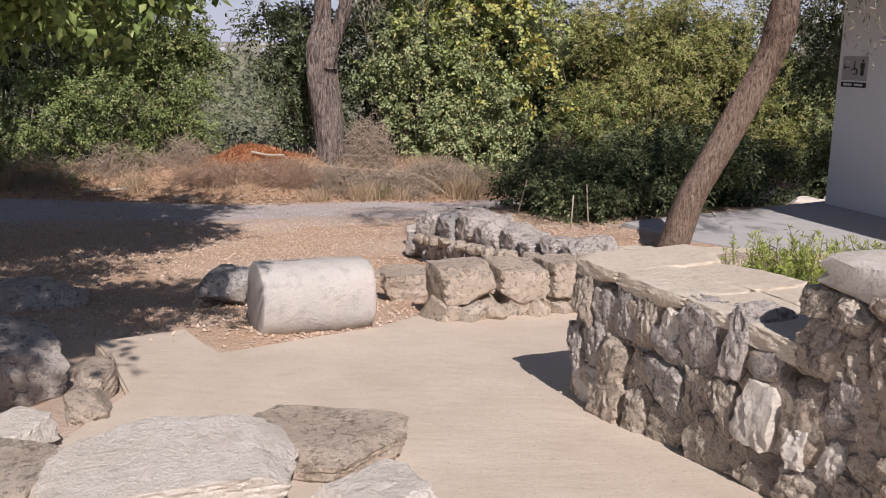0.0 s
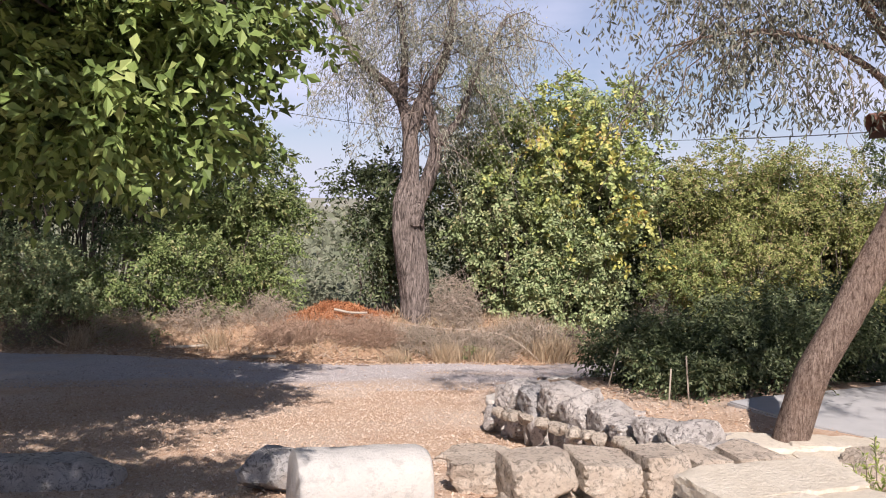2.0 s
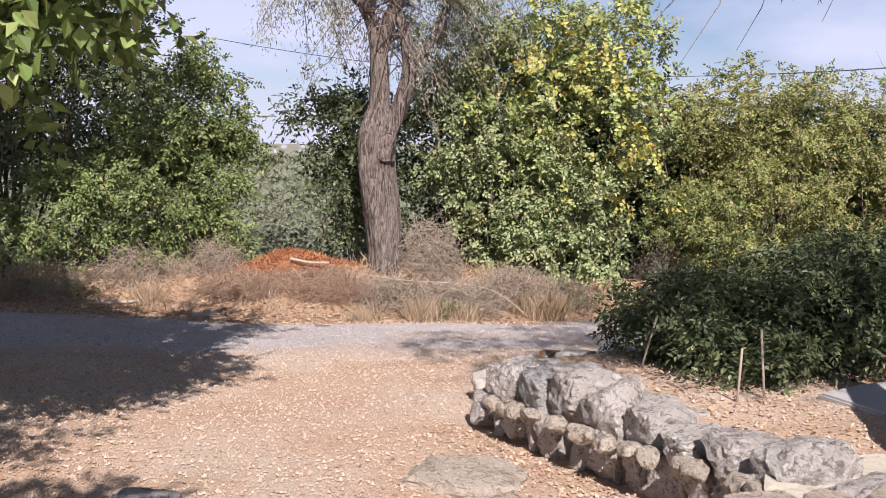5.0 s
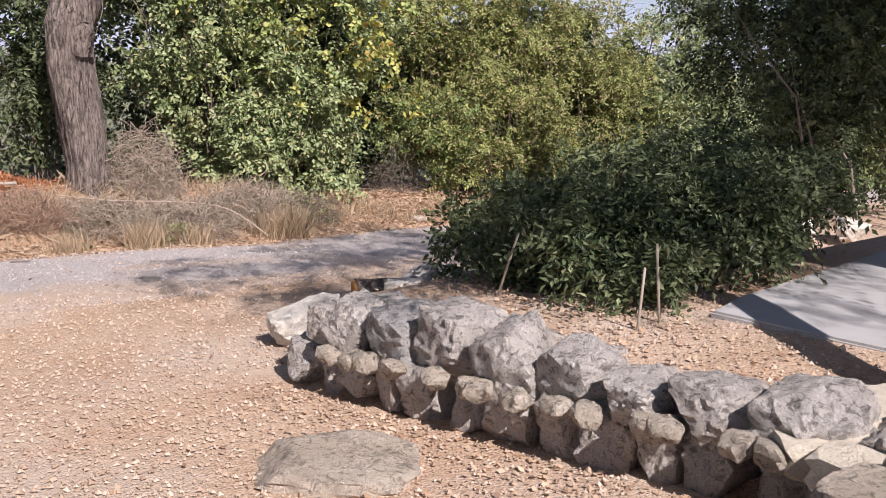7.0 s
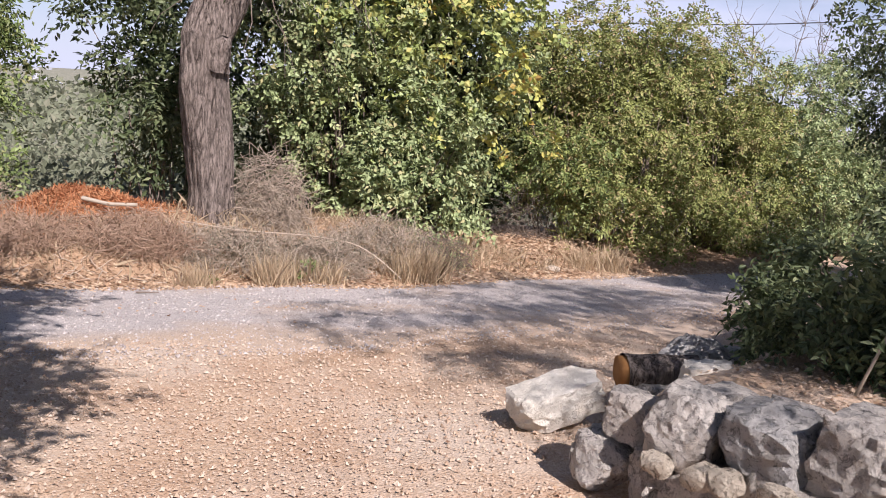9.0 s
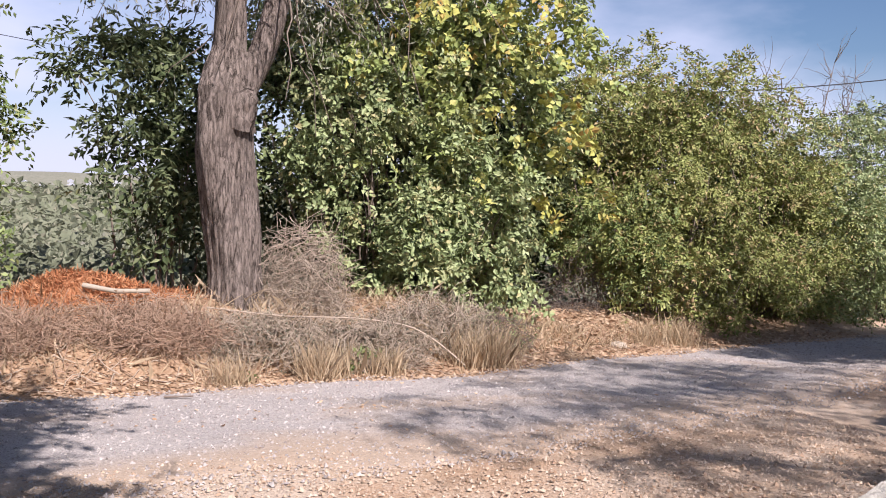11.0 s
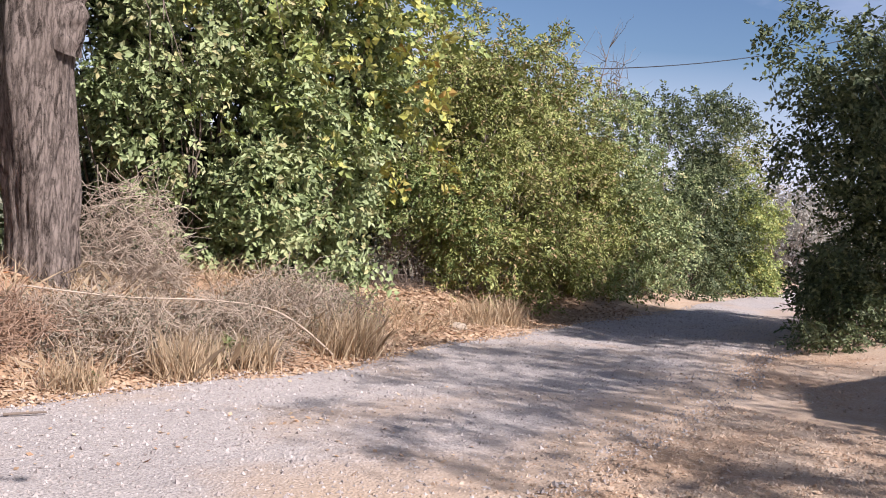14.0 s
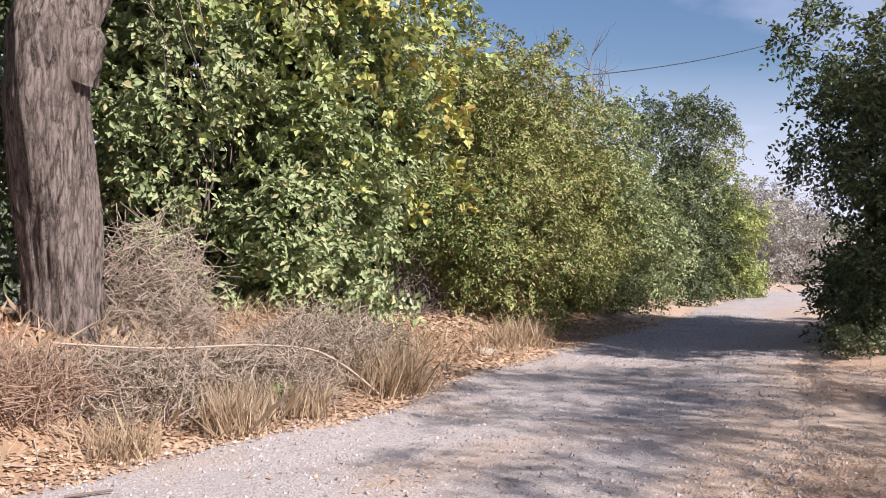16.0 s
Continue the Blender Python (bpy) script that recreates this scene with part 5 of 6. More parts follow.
rosemary()
for k, (x, y, h, lean) in enumerate(((1.41, 9.95, 0.42, 2), (1.6, 10.1, 0.52, -4), (0.95, 10.9, 0.5, 12))):
    bm = bmesh.new()
    bmesh.ops.create_cone(bm, cap_ends=True, segments=10, radius1=0.009, radius2=0.008, depth=h)
    bmesh.ops.bevel(bm, geom=[e for e in bm.edges if e.calc_length() < 0.03], offset=0.003, segments=1, affect="EDGES")
    tagged(part("stake", bm, WOOD, None, "", True, pose(x, y, gz(x, y) + h / 2 - 0.05, lean, lean, 0)), "thin bleached wooden stake supporting the shrub", "stake", "plant stakes")

GREY_SCRUB = leaf_material("pale_dry_scrub", (0.2, 0.19, 0.15), (0.33, 0.31, 0.26), (0.46, 0.44, 0.39), (0.4, 0.34, 0.27), 0.1, 0.15, 0.8)

# ---- bushes beyond the road ----
bush("bush", (0.6, 22.2), [(0.2, 21.4, 0.0, 1.0, 0.7, 0.7), (1.3, 21.5, -0.1, 0.9, 0.6, 0.7), (-0.1, 21.6, 0.3, 1.1, 0.8, 1.2), (0.9, 21.7, 0.7, 1.1, 0.8, 1.2), (1.1, 22.2, 1.9, 1.4, 1.1, 1.5), (-0.6, 22.2, 1.8, 1.0, 1.0, 1.5), (-1.5, 22.4, 2.3, 0.9, 0.8, 1.5), (-1.2, 22.7, 3.8, 0.9, 0.8, 1.1), (1.4, 22.6, 3.5, 1.2, 1.1, 1.2), (0.6, 22.7, 3.4, 1.1, 1.0, 1.2)],
     "tall tangled bush overgrown with yellowing creeper leaves", "bush", SHRUB, 4000, 17, 0.1, 0.088, 0.052, stems=90, shell=(0.3, 1.05),
     extra=((VINE, 400, 11, 0.11, 0.09, [(1.3, 21.4, 2.4, 1.4, 0.7, 1.5), (0.0, 21.5, 3.4, 1.3, 0.6, 1.1), (0.3, 21.2, 1.2, 1.0, 0.5, 0.7), (2.0, 21.8, 1.1, 0.5, 0.5, 0.5), (1.3, 22.2, 4.1, 1.1, 0.9, 0.9)], "yellowing creeper leaves"),
            (GOLD, 110, 7, 0.11, 0.095, [(1.7, 21.1, 1.9, 1.0, 0.4, 0.4), (2.5, 21.2, 0.8, 0.6, 0.4, 0.4), (1.3, 21.3, 3.3, 1.3, 0.5, 0.6)], "bright yellow leaves")))
bush("bush", (4.6, 23.0), [(4.3, 22.4, -0.3, 0.9, 0.8, 0.8), (5.1, 22.7, -0.5, 1.2, 0.8, 0.9), (3.9, 22.9, 0.7, 1.1, 1.0, 1.3), (5.2, 23.2, 0.6, 1.5, 1.1, 1.8), (4.6, 23.6, 2.2, 1.4, 1.2, 1.2), (3.4, 23.4, 1.9, 1.1, 1.0, 1.2), (5.9, 23.6, 2.2, 1.2, 1.1, 1.1)], "tall rounded olive-green bush at the road's edge", "bush", HEDGE, 4000, 15, 0.1, 0.075, 0.036, stems=70, shell=(0.3, 1.05), extra=((FRESH, 300, 12, 0.08, 0.04, [(3.6, 22.4, 0.2, 0.8, 0.7, 0.9)], "fresh green leaves"),))
bush("bush", (7.6, 24.2), [(6.8, 23.5, -0.6, 1.2, 0.9, 0.9), (8.3, 23.9, -0.7, 1.2, 0.9, 0.9), (7.0, 24.0, 0.3, 1.4, 1.1, 1.7), (8.3, 24.4, 0.2, 1.4, 1.1, 1.7), (7.6, 24.6, 2.0, 1.4, 1.2, 1.2), (6.6, 24.6, 2.2, 1.1, 1.0, 1.0)], "tall rounded olive-green bush at the road's edge", "bush", HEDGE, 3600, 15, 0.1, 0.075, 0.036, stems=60, shell=(0.3, 1.05))
bush("bush", (10.2, 25.0), [(9.9, 24.6, -0.2, 1.2, 1.0, 1.8), (11.1, 25.1, -0.3, 1.2, 1.0, 1.8), (10.4, 25.8, 1.9, 1.2, 1.0, 1.1)], "grey-green bush beside the gravel track", "bush", SHRUB, 2400, 14, 0.1, 0.08, 0.042, stems=40, shell=(0.3, 1.05))
bush("bush", (12.6, 26.0), [(12.2, 25.6, -0.6, 1.2, 1.0, 1.7), (13.4, 26.2, -0.4, 1.2, 1.0, 1.9), (12.7, 26.9, 2.2, 1.3, 1.0, 1.2)], "dark green bush beside the gravel track", "bush", DEEP, 2200, 13, 0.1, 0.085, 0.045, stems=30, shell=(0.3, 1.05))
bush("bush", (15.6, 27.2), [(15.0, 27.0, -0.4, 1.2, 0.9, 1.7), (16.1, 27.1, 0.3, 1.3, 0.9, 2.1), (15.6, 27.4, 2.3, 1.3, 1.0, 1.4), (16.6, 26.9, -1.0, 0.9, 0.8, 1.2)], "dark green bush beside the gravel track", "bush", DEEP, 2600, 13, 0.1, 0.085, 0.045, stems=30, shell=(0.3, 1.05))
bush("bush", (17.9, 27.2), [(17.6, 27.0, -0.6, 0.8, 0.7, 1.5), (18.2, 27.3, 0.3, 0.8, 0.7, 1.4), (18.0, 27.0, -1.5, 0.8, 0.7, 0.9)], "yellow-green bush at the bend of the track", "bush", VINE, 1500, 12, 0.1, 0.09, 0.05, stems=30, shell=(0.3, 1.05))
bush("bush", (19.0, 28.8), [(18.4, 28.6, 1.0, 1.1, 1.0, 2.6), (19.6, 29.2, 0.6, 1.2, 1.1, 2.6)], "pale olive bush past the bend of the track", "bush", HEDGE, 1500, 12, 0.12, 0.09, 0.045, stems=30, shell=(0.3, 1.05))
# two added dark leaf backings stand in for shade in the bushes' gaps
bush("bush", (0.4, 23.9), [(-1.2, 23.6, 1.4, 1.3, 0.7, 2.2), (0.6, 23.8, 1.6, 1.4, 0.7, 2.3), (2.3, 23.8, 1.3, 1.2, 0.7, 2.2), (0.4, 23.6, 0.1, 2.0, 0.6, 1.0)], "dark leaf backing added behind the creeper bush to darken its gaps", "bush", DEEP, 2600, 13, 0.13, 0.12, 0.07, stems=40, shell=(0.3, 1.05))
bush("bush", (5.6, 25.3), [(3.8, 24.7, 1.0, 1.3, 0.7, 1.7), (5.5, 25.0, 1.0, 1.4, 0.7, 1.8), (7.3, 25.6, 0.9, 1.3, 0.7, 1.7), (8.9, 26.0, 0.7, 1.2, 0.7, 1.7)], "dark leaf backing added behind the olive bushes to darken their gaps", "bush", DEEP, 2600, 13, 0.13, 0.12, 0.07, stems=40, shell=(0.3, 1.05))
for k, (x, y) in enumerate(((33, 35.5), (37, 36), (42, 40), (47, 43), (38, 40), (52, 44))):
    bush("scrub_tree", (x, y), [(x, y, -1.8, 2.6, 2.2, 2.6), (x + 1.5, y + 1, -0.2, 2.2, 2.0, 2.4)], "pale grey half-leafless scrub tree in the haze", "tree", GREY_SCRUB, 500, 10, 0.3, 0.22, 0.08, stems=60, shell=(0.3, 1.05), stem_r=0.04, group="far scrub trees", twig=TWIG)
bush("bush", (-6.2, 20.8), [(-6.3, 20.6, 0.2, 0.9, 0.8, 0.9), (-7.2, 20.9, 0.9, 1.2, 0.9, 1.4), (-8.6, 20.8, 0.3, 1.3, 0.9, 1.0), (-6.6, 21.4, 2.2, 1.2, 1.0, 1.3), (-6.1, 21.4, 1.4, 0.7, 0.8, 1.1)], "tall green bush on the far bank", "bush", FRESH, 3300, 14, 0.11, 0.085, 0.042, stems=80, shell=(0.3, 1.05))
bush("bush", (-11.0, 20.4), [(-10.2, 20.2, 0.0, 1.1, 0.9, 0.9), (-11.6, 20.5, 0.2, 1.3, 1.0, 1.1), (-13.2, 20.4, 0.2, 1.4, 1.0, 1.2)], "leafy grey-green bush on the far bank", "bush", SHRUB, 2500, 14, 0.11, 0.085, 0.045, stems=60, shell=(0.3, 1.05))
bush("tree", (-10.5, 23.0), [(-9.5, 22.8, 3.0, 2.2, 1.6, 2.2), (-12.0, 23.2, 3.2, 2.6, 1.8, 2.6), (-10.6, 23.4, 5.0, 2.4, 1.8, 1.8), (-14.5, 23.0, 2.8, 2.4, 1.8, 2.6), (-8.2, 22.6, 2.2, 1.4, 1.2, 1.8)], "tall dense dark tree behind the bank", "tree", DEEP, 5200, 14, 0.15, 0.11, 0.06, stems=60, shell=(0.3, 1.05), stem_r=0.04)
bush("sapling", (-3.5, 21.6), [(-3.4, 21.4, 1.1, 0.7, 0.6, 0.8), (-3.8, 21.6, 2.3, 0.7, 0.6, 0.5), (-3.0, 21.6, 0.6, 0.5, 0.5, 0.7), (-2.9, 21.5, 2.6, 0.6, 0.5, 0.6)], "dark-leaved sapling behind the old tree", "sapling", DEEP, 760, 11, 0.12, 0.12, 0.05, stems=14, shell=(0.3, 1.05))
# crown blobs at y 14 to 16 are unseen, added to darken tree and track
bush("tree", (9.2, 17.7), [(8.0, 18.4, 1.7, 1.2, 0.9, 1.1), (7.0, 18.5, 2.9, 0.9, 0.8, 0.7), (9.4, 18.5, 2.2, 1.6, 1.1, 1.2), (9.8, 18.5, 0.6, 1.5, 1.1, 1.4), (10.8, 17.8, 3.4, 1.7, 1.2, 0.9), (9.5, 15.6, 4.6, 1.9, 1.4, 0.9), (12.0, 15.8, 4.5, 1.9, 1.4, 1.0), (8.5, 18.3, 0.2, 1.0, 0.8, 1.0), (9.4, 18.2, 1.8, 1.3, 1.0, 1.3), (8.8, 18.7, -0.5, 1.0, 0.7, 0.8), (7.6, 14.5, 4.3, 1.5, 1.1, 0.8), (9.3, 14.9, 4.2, 1.4, 1.1, 0.8), (8.7, 14.0, 5.4, 1.8, 1.2, 0.9), (10.8, 14.0, 5.4, 1.6, 1.2, 0.9)], "dark bushy tree overhanging the track, with unseen crown added for shade", "tree", DEEP, 11000, 14, 0.11, 0.085, 0.042, stems=16, shell=(0.3, 1.05), stem_r=0.03)
bush("bush", (7.2, 18.0), [(7.1, 18.05, -0.85, 0.55, 0.4, 0.4), (7.9, 18.1, -0.7, 0.6, 0.5, 0.6)], "low dark bush at the track's edge", "bush", DEEP, 700, 14, 0.07, 0.06, 0.03, stems=30, shell=(0.3, 1.0))

# ---- brush, straw and litter on the bank ----
def blades(points, lo, hi, width, lean=0.35):
    """Dry grass: thin upright blades on points of (x, y)."""
    n = len(points)
    h = rng.uniform(lo, hi, (n, 1))
    base = np.concatenate([points, height(points[:, 0], points[:, 1])[:, None] - 0.02], 1)
    tip = base + np.concatenate([rng.normal(size=(n, 2)) * lean * h, h], 1)
    side = unit(np.concatenate([rng.normal(size=(n, 2)), np.zeros((n, 1))], 1)) * width
    mid = base * 0.45 + tip * 0.55 + rng.normal(size=(n, 3)) * 0.02
    V = np.stack([base - side, base + side, mid + side * 0.6, tip, mid - side * 0.6], 1).reshape(-1, 3)
    return V, np.arange(n * 5).reshape(n, 5)


def tangle(name, place, radii, n, mat, label, r=0.0048, length=0.5, category="dry brush", leaves=0, leaf_mat=None):
    """A heap of thin crooked twigs lying over one another."""
    x, y = place
    z = gz(x, y)
    root = thing(name, (x, y, z), label, category)
    inv = root.matrix_basis.inverted()
    pieces, tips = [], []
    for _ in range(n):
        d = unit(rng.normal(size=3)) * rng.uniform(0.2, 1.0) ** 0.5
        a = np.array((x, y, z)) + d * np.asarray(radii)
        a[2] = max(a[2], gz(a[0], a[1]) + 0.01)
        v = unit(rng.normal(size=3) * np.array((1, 1, 0.7)) + np.array((0, 0, 0.15)))
        L = length * rng.uniform(0.4, 1.2)
        t = np.linspace(-0.5, 0.5, 5)[:, None]
        p = a + v * L * t + rng.normal(size=(5, 3)) * L * 0.06 + rng.normal(size=3) * L * 0.25 * (t ** 2)
        p[:, 2] = np.maximum(p[:, 2], height(p[:, 0], p[:, 1]) + 0.01)
        pieces.append(tube(p, np.linspace(r, r * 0.5, 5), 3))
        tips.append(p[1:])
    V, F = merge(pieces)
    tagged(put("twig_mass", fast_mesh("twig_mass", V, F, mat, True), root, "", inv), kind="stuff")
    if leaves:
        tips = np.concatenate(tips)
        p = tips[rng.integers(len(tips), size=leaves)] + rng.normal(size=(leaves, 3)) * 0.04
        V, F = leaf_quads(p, unit(rng.normal(size=(leaves, 3))), 0.045, 0.018)
        tagged(put("leaf_layer", fast_mesh("leaf_layer", V, F, leaf_mat), root, "", inv), kind="stuff")
    return root


GREY_LEAF = leaf_material("dusty_grey_leaves", (0.11, 0.105, 0.07), (0.2, 0.19, 0.13), (0.3, 0.29, 0.21), (0.4, 0.33, 0.22), 0.12, 0.2, 0.8)
BROWN_LEAF = leaf_material("withered_brown_leaves", (0.12, 0.075, 0.045), (0.22, 0.145, 0.09), (0.34, 0.24, 0.16), (0.3, 0.15, 0.08), 0.12, 0.2, 0.8)
for x, y, rad, n, mat, leaves, lm in ((-1.65, 20.3, (0.6, 0.45, 1.0), 1500, DRY_TWIG, 200, GREY_LEAF), (-1.1, 19.4, (0.85, 0.45, 0.5), 1100, DRY_TWIG, 1800, GREY_LEAF), (-2.2, 19.3, (0.8, 0.45, 0.38), 900, DRY_TWIG, 1500, GREY_LEAF),
                                      (-0.1, 19.9, (0.8, 0.45, 0.55), 800, DRY_TWIG, 1500, GREY_LEAF), (-3.3, 19.2, (0.8, 0.5, 0.2), 1000, RUST_TWIG, 600, BROWN_LEAF), (-4.8, 19.2, (0.9, 0.5, 0.2), 1000, RUST_TWIG, 500, BROWN_LEAF),
                                      (-5.6, 20.0, (0.6, 0.5, 0.6), 520, DRY_TWIG, 400, BROWN_LEAF), (-7.0, 19.8, (0.9, 0.5, 0.6), 600, DRY_TWIG, 700, BROWN_LEAF), (-8.7, 19.6, (1.0, 0.5, 0.6), 600, DRY_TWIG, 1200, SHRUB),
                                      (-10.6, 19.5, (1.1, 0.5, 0.6), 600, TWIG, 1600, SHRUB), (-12.6, 19.5, (1.1, 0.6, 0.6), 400, TWIG, 1600, SHRUB), (2.9, 22.5, (0.6, 0.5, 1.0), 420, TWIG, 150, BROWN_LEAF), (0.9, 20.5, (0.6, 0.35, 0.4), 350, TWIG, 900, SHRUB)):
    tangle("dry_brush", (x, y), rad, n, mat, "tangle of dry twigs and withered leaves on the bank", leaves=leaves, leaf_mat=lm)


def scatter(x0, x1, y0, y1, n):
    return np.stack([rng.uniform(x0, x1, n), rng.uniform(y0, y1, n)], 1)


def bank_grass():
    p = scatter(-13, 3.5, 18, 21.4, 48000)
    d = p[:, 1] - road_far(p[:, 0])
    thick = (0.5 + 0.5 * wave(p[:, 0], p[:, 1], 2.6, 4)) * (0.3 + 0.7 * smooth(p[:, 0], -3.2, -2.2))
    keep = (d > 0.25) & (d < 2.4) & (rng.uniform(size=len(p)) < thick * smooth(d, 0.2, 0.8))
    keep &= ~((p[:, 0] > -4.9) & (p[:, 0] < -3.2) & (p[:, 1] > 19.6) & (rng.uniform(size=len(p)) < 0.7))
    V, F = blades(p[keep], 0.06, 0.3, 0.0065, 0.75)
    tagged(new("dry_grass", fast_mesh("dry_grass", V, F, DRY_GRASS)), "dry straw-coloured grass covering the road bank", "grass", kind="stuff")
    for k, (x, y, h, n) in enumerate(((-1.62, 18.75, 0.5, 500), (-0.9, 18.95, 0.4, 300), (0.55, 19.55, 0.6, 700), (0.25, 19.45, 0.5, 400), (4.2, 21.35, 0.5, 500), (-2.6, 18.5, 0.35, 260), (-9.4, 19.2, 0.5, 400), (-6.4, 18.9, 0.4, 300), (3.6, 21.2, 0.4, 300))):
        q = np.array((x, y)) + rng.normal(size=(n, 2)) * 0.13
        V, F = blades(q[: int(n * 0.7)], h * 0.45, h, 0.006, 0.36)
        root = thing("grass_tuft", (x, y, gz(x, y)), "clump of tall dry straw-coloured grass at the road's edge", "grass tuft", "dry grass tufts")
        tagged(put("blade_mass", fast_mesh("blade_mass", V, F, DRY_GRASS), root, m=root.matrix_basis.inverted()), kind="stuff")
    for x, y in ((-2.55, 18.62), (-1.15, 19.0), (-7.7, 19.1)):
        z = gz(x, y)
        bush("weed", (x, y), [(x, y, z + 0.12, 0.12, 0.12, 0.15)], "small fresh green weed among dry grass", "weed", FRESH, 24, 6, 0.04, 0.06, 0.03, stems=8, stem_r=0.004)


bank_grass()


def flat_leaves(p, size, mat, name, label, lift=0.012):
    n = len(p)
    base = np.concatenate([p, (height(p[:, 0], p[:, 1]) + lift)[:, None]], 1)
    a = rng.uniform(0, 2 * np.pi, n)
    axis = np.stack([np.cos(a), np.sin(a), rng.normal(size=n) * 0.3], 1)
    side = np.stack([-np.sin(a), np.cos(a), rng.normal(size=n) * 0.3], 1)
    L = size * rng.uniform(0.5, 1.4, (n, 1))
    V = np.stack([base - axis * L * 0.5, base + side * L * 0.3, base + axis * L * 0.5, base - side * L * 0.3], 1)
    V[:, :, 2] = np.maximum(V[:, :, 2], base[:, None, 2] - 0.008)
    tagged(new(name, fast_mesh(name, V.reshape(-1, 3), np.arange(n * 4).reshape(n, 4), mat)), label, "leaf litter", kind="stuff")


def litter():
    p = scatter(-12, 9, 17.4, 25, 150000)
    d = p[:, 1] - road_far(p[:, 0])
    keep = (d > -0.15 + 0.25 * rng.normal(size=len(p)) * 0.6) & (d < 2.2) & (rng.uniform(size=len(p)) < 0.35 + 0.65 * np.exp(-((d - 0.15) / 0.35) ** 2))
    flat_leaves(p[keep][:46000], 0.058, LITTER, "bank_litter", "orange-brown fallen leaves along the road's far edge")
    p = scatter(1.2, 4.4, 20.0, 23.2, 7000)
    flat_leaves(p[p[:, 1] > road_far(p[:, 0])], 0.075, LITTER, "slope_litter", "orange fallen leaves spilling from under the bushes")
    p = scatter(-6, 4, 7.2, 17.5, 9000)
    patch = wave(p[:, 0], p[:, 1], 1.3, 7) + 0.5 * wave(p[:, 0], p[:, 1], 3.1, 3) + rng.normal(size=len(p)) * 0.6
    flat_leaves(p[patch > 0.9], 0.04, LITTER, "gravel_litter", "scattered dry leaves on the gravel", 0.02)
    q = scatter(0.2, 3.2, 8.4, 12.6, 3200)
    sd = (q[:, 0] - WALL_A[0]) * WALL_OUT[0] + (q[:, 1] - WALL_A[1]) * WALL_OUT[1]
    flat_leaves(q[(sd > 0.45) & (q[:, 0] < 2.1 + 0.6 * rng.normal(size=len(q)))], 0.032, LITTER, "terrace_litter", "dry brown leaves under the shrubs")
    f = np.concatenate([WALL_A + WALL_DIR * rng.uniform(-0.4, 3.2) - WALL_OUT * abs(rng.normal()) * 0.25 for _ in range(420)]).reshape(-1, 2)
    flat_leaves(f - WALL_OUT * 0.12, 0.036, LITTER, "wall_foot_litter", "dry orange leaves gathered at the wall's foot", 0.015)


litter()


def straw_pile():
    x, y = -4.25, 20.3
    root = thing("straw_pile", (x, y, gz(x, y)), "low heap of rusty orange pine straw on the bank", "straw pile")
    inv = root.matrix_basis.inverted()
    n = 15000
    q = rng.normal(size=(n, 2)) * np.array((0.6, 0.34)) + (x, y)
    hump = 0.2 * np.exp(-((q[:, 0] - x) / 0.6) ** 2 - ((q[:, 1] - y) / 0.45) ** 2)
    z = height(q[:, 0], q[:, 1]) + hump * rng.uniform(0.75, 1.3, n) + 0.015
    V, F = leaf_quads(np.concatenate([q, z[:, None]], 1), np.tile((0, 0, 0.05), (n, 1)), 0.1, 0.014, 0.1, 1.4)
    put("straw", fast_mesh("straw", V, F, RED_STRAW), root, m=inv)
    g = np.linspace(-1, 1, 26)
    X, Y = np.meshgrid(x + 1.1 * g, y + 0.85 * g)
    Z = height(X, Y) + 0.19 * np.exp(-((X - x) / 0.6) ** 2 - ((Y - y) / 0.45) ** 2) - 0.03
    i, j = np.meshgrid(np.arange(25), np.arange(25), indexing="ij")
    F = np.stack([i * 26 + j, i * 26 + j + 1, (i + 1) * 26 + j + 1, (i + 1) * 26 + j], -1).reshape(-1, 4)
    put("heap", fast_mesh("heap", np.stack([X, Y, Z], -1).reshape(-1, 3), F, RED_STRAW, True), root, m=inv)


straw_pile()


def stick_litter():
    """Short broken sticks strewn flat over the bank."""
    p = scatter(-8.5, 3.6, 18.0, 21.6, 3000)
    d = p[:, 1] - road_far(p[:, 0])
    p = p[(d > 0.15) & (d < 2.2) & (rng.uniform(size=len(p)) < 0.35 + 0.65 * (p[:, 0] < -2.4))]
    pieces = []
    for x, y in p:
        a, L = rng.uniform(0, np.pi), rng.uniform(0.08, 0.32)
        t = np.linspace(-0.5, 0.5, 4)
        q = np.stack([x + np.cos(a) * L * t + rng.normal(size=4) * 0.012, y + np.sin(a) * L * t + rng.normal(size=4) * 0.012, 0 * t], 1)
        q[:, 2] = height(q[:, 0], q[:, 1]) + rng.uniform(0.01, 0.06) + rng.normal(size=4) * 0.01
        pieces.append(tube(q, np.full(4, rng.uniform(0.002, 0.006)), 4))
    V, F = merge(pieces)
    half = len(F) // 2
    for mat, faces, label in ((RUST_TWIG, F[:half], "reddish-brown broken sticks strewn on the bank"), (DRY_TWIG, F[half:], "bleached broken sticks strewn on the bank")):
        lo = faces.min()
        tagged(new("stick_litter", fast_mesh("stick_litter", V[lo:faces.max() + 1], faces - lo, mat, True)), label, "sticks", kind="stuff")


stick_litter()


def stick(name, path, r0, r1, mat, label, sides=8):
    V, F = tube(limb_path(path, 20), np.linspace(r0, r1, 20), sides, 0.08, 3)
    ob = new(name, fast_mesh(name, V, F, mat, True))
    return tagged(ob, label, "stick")


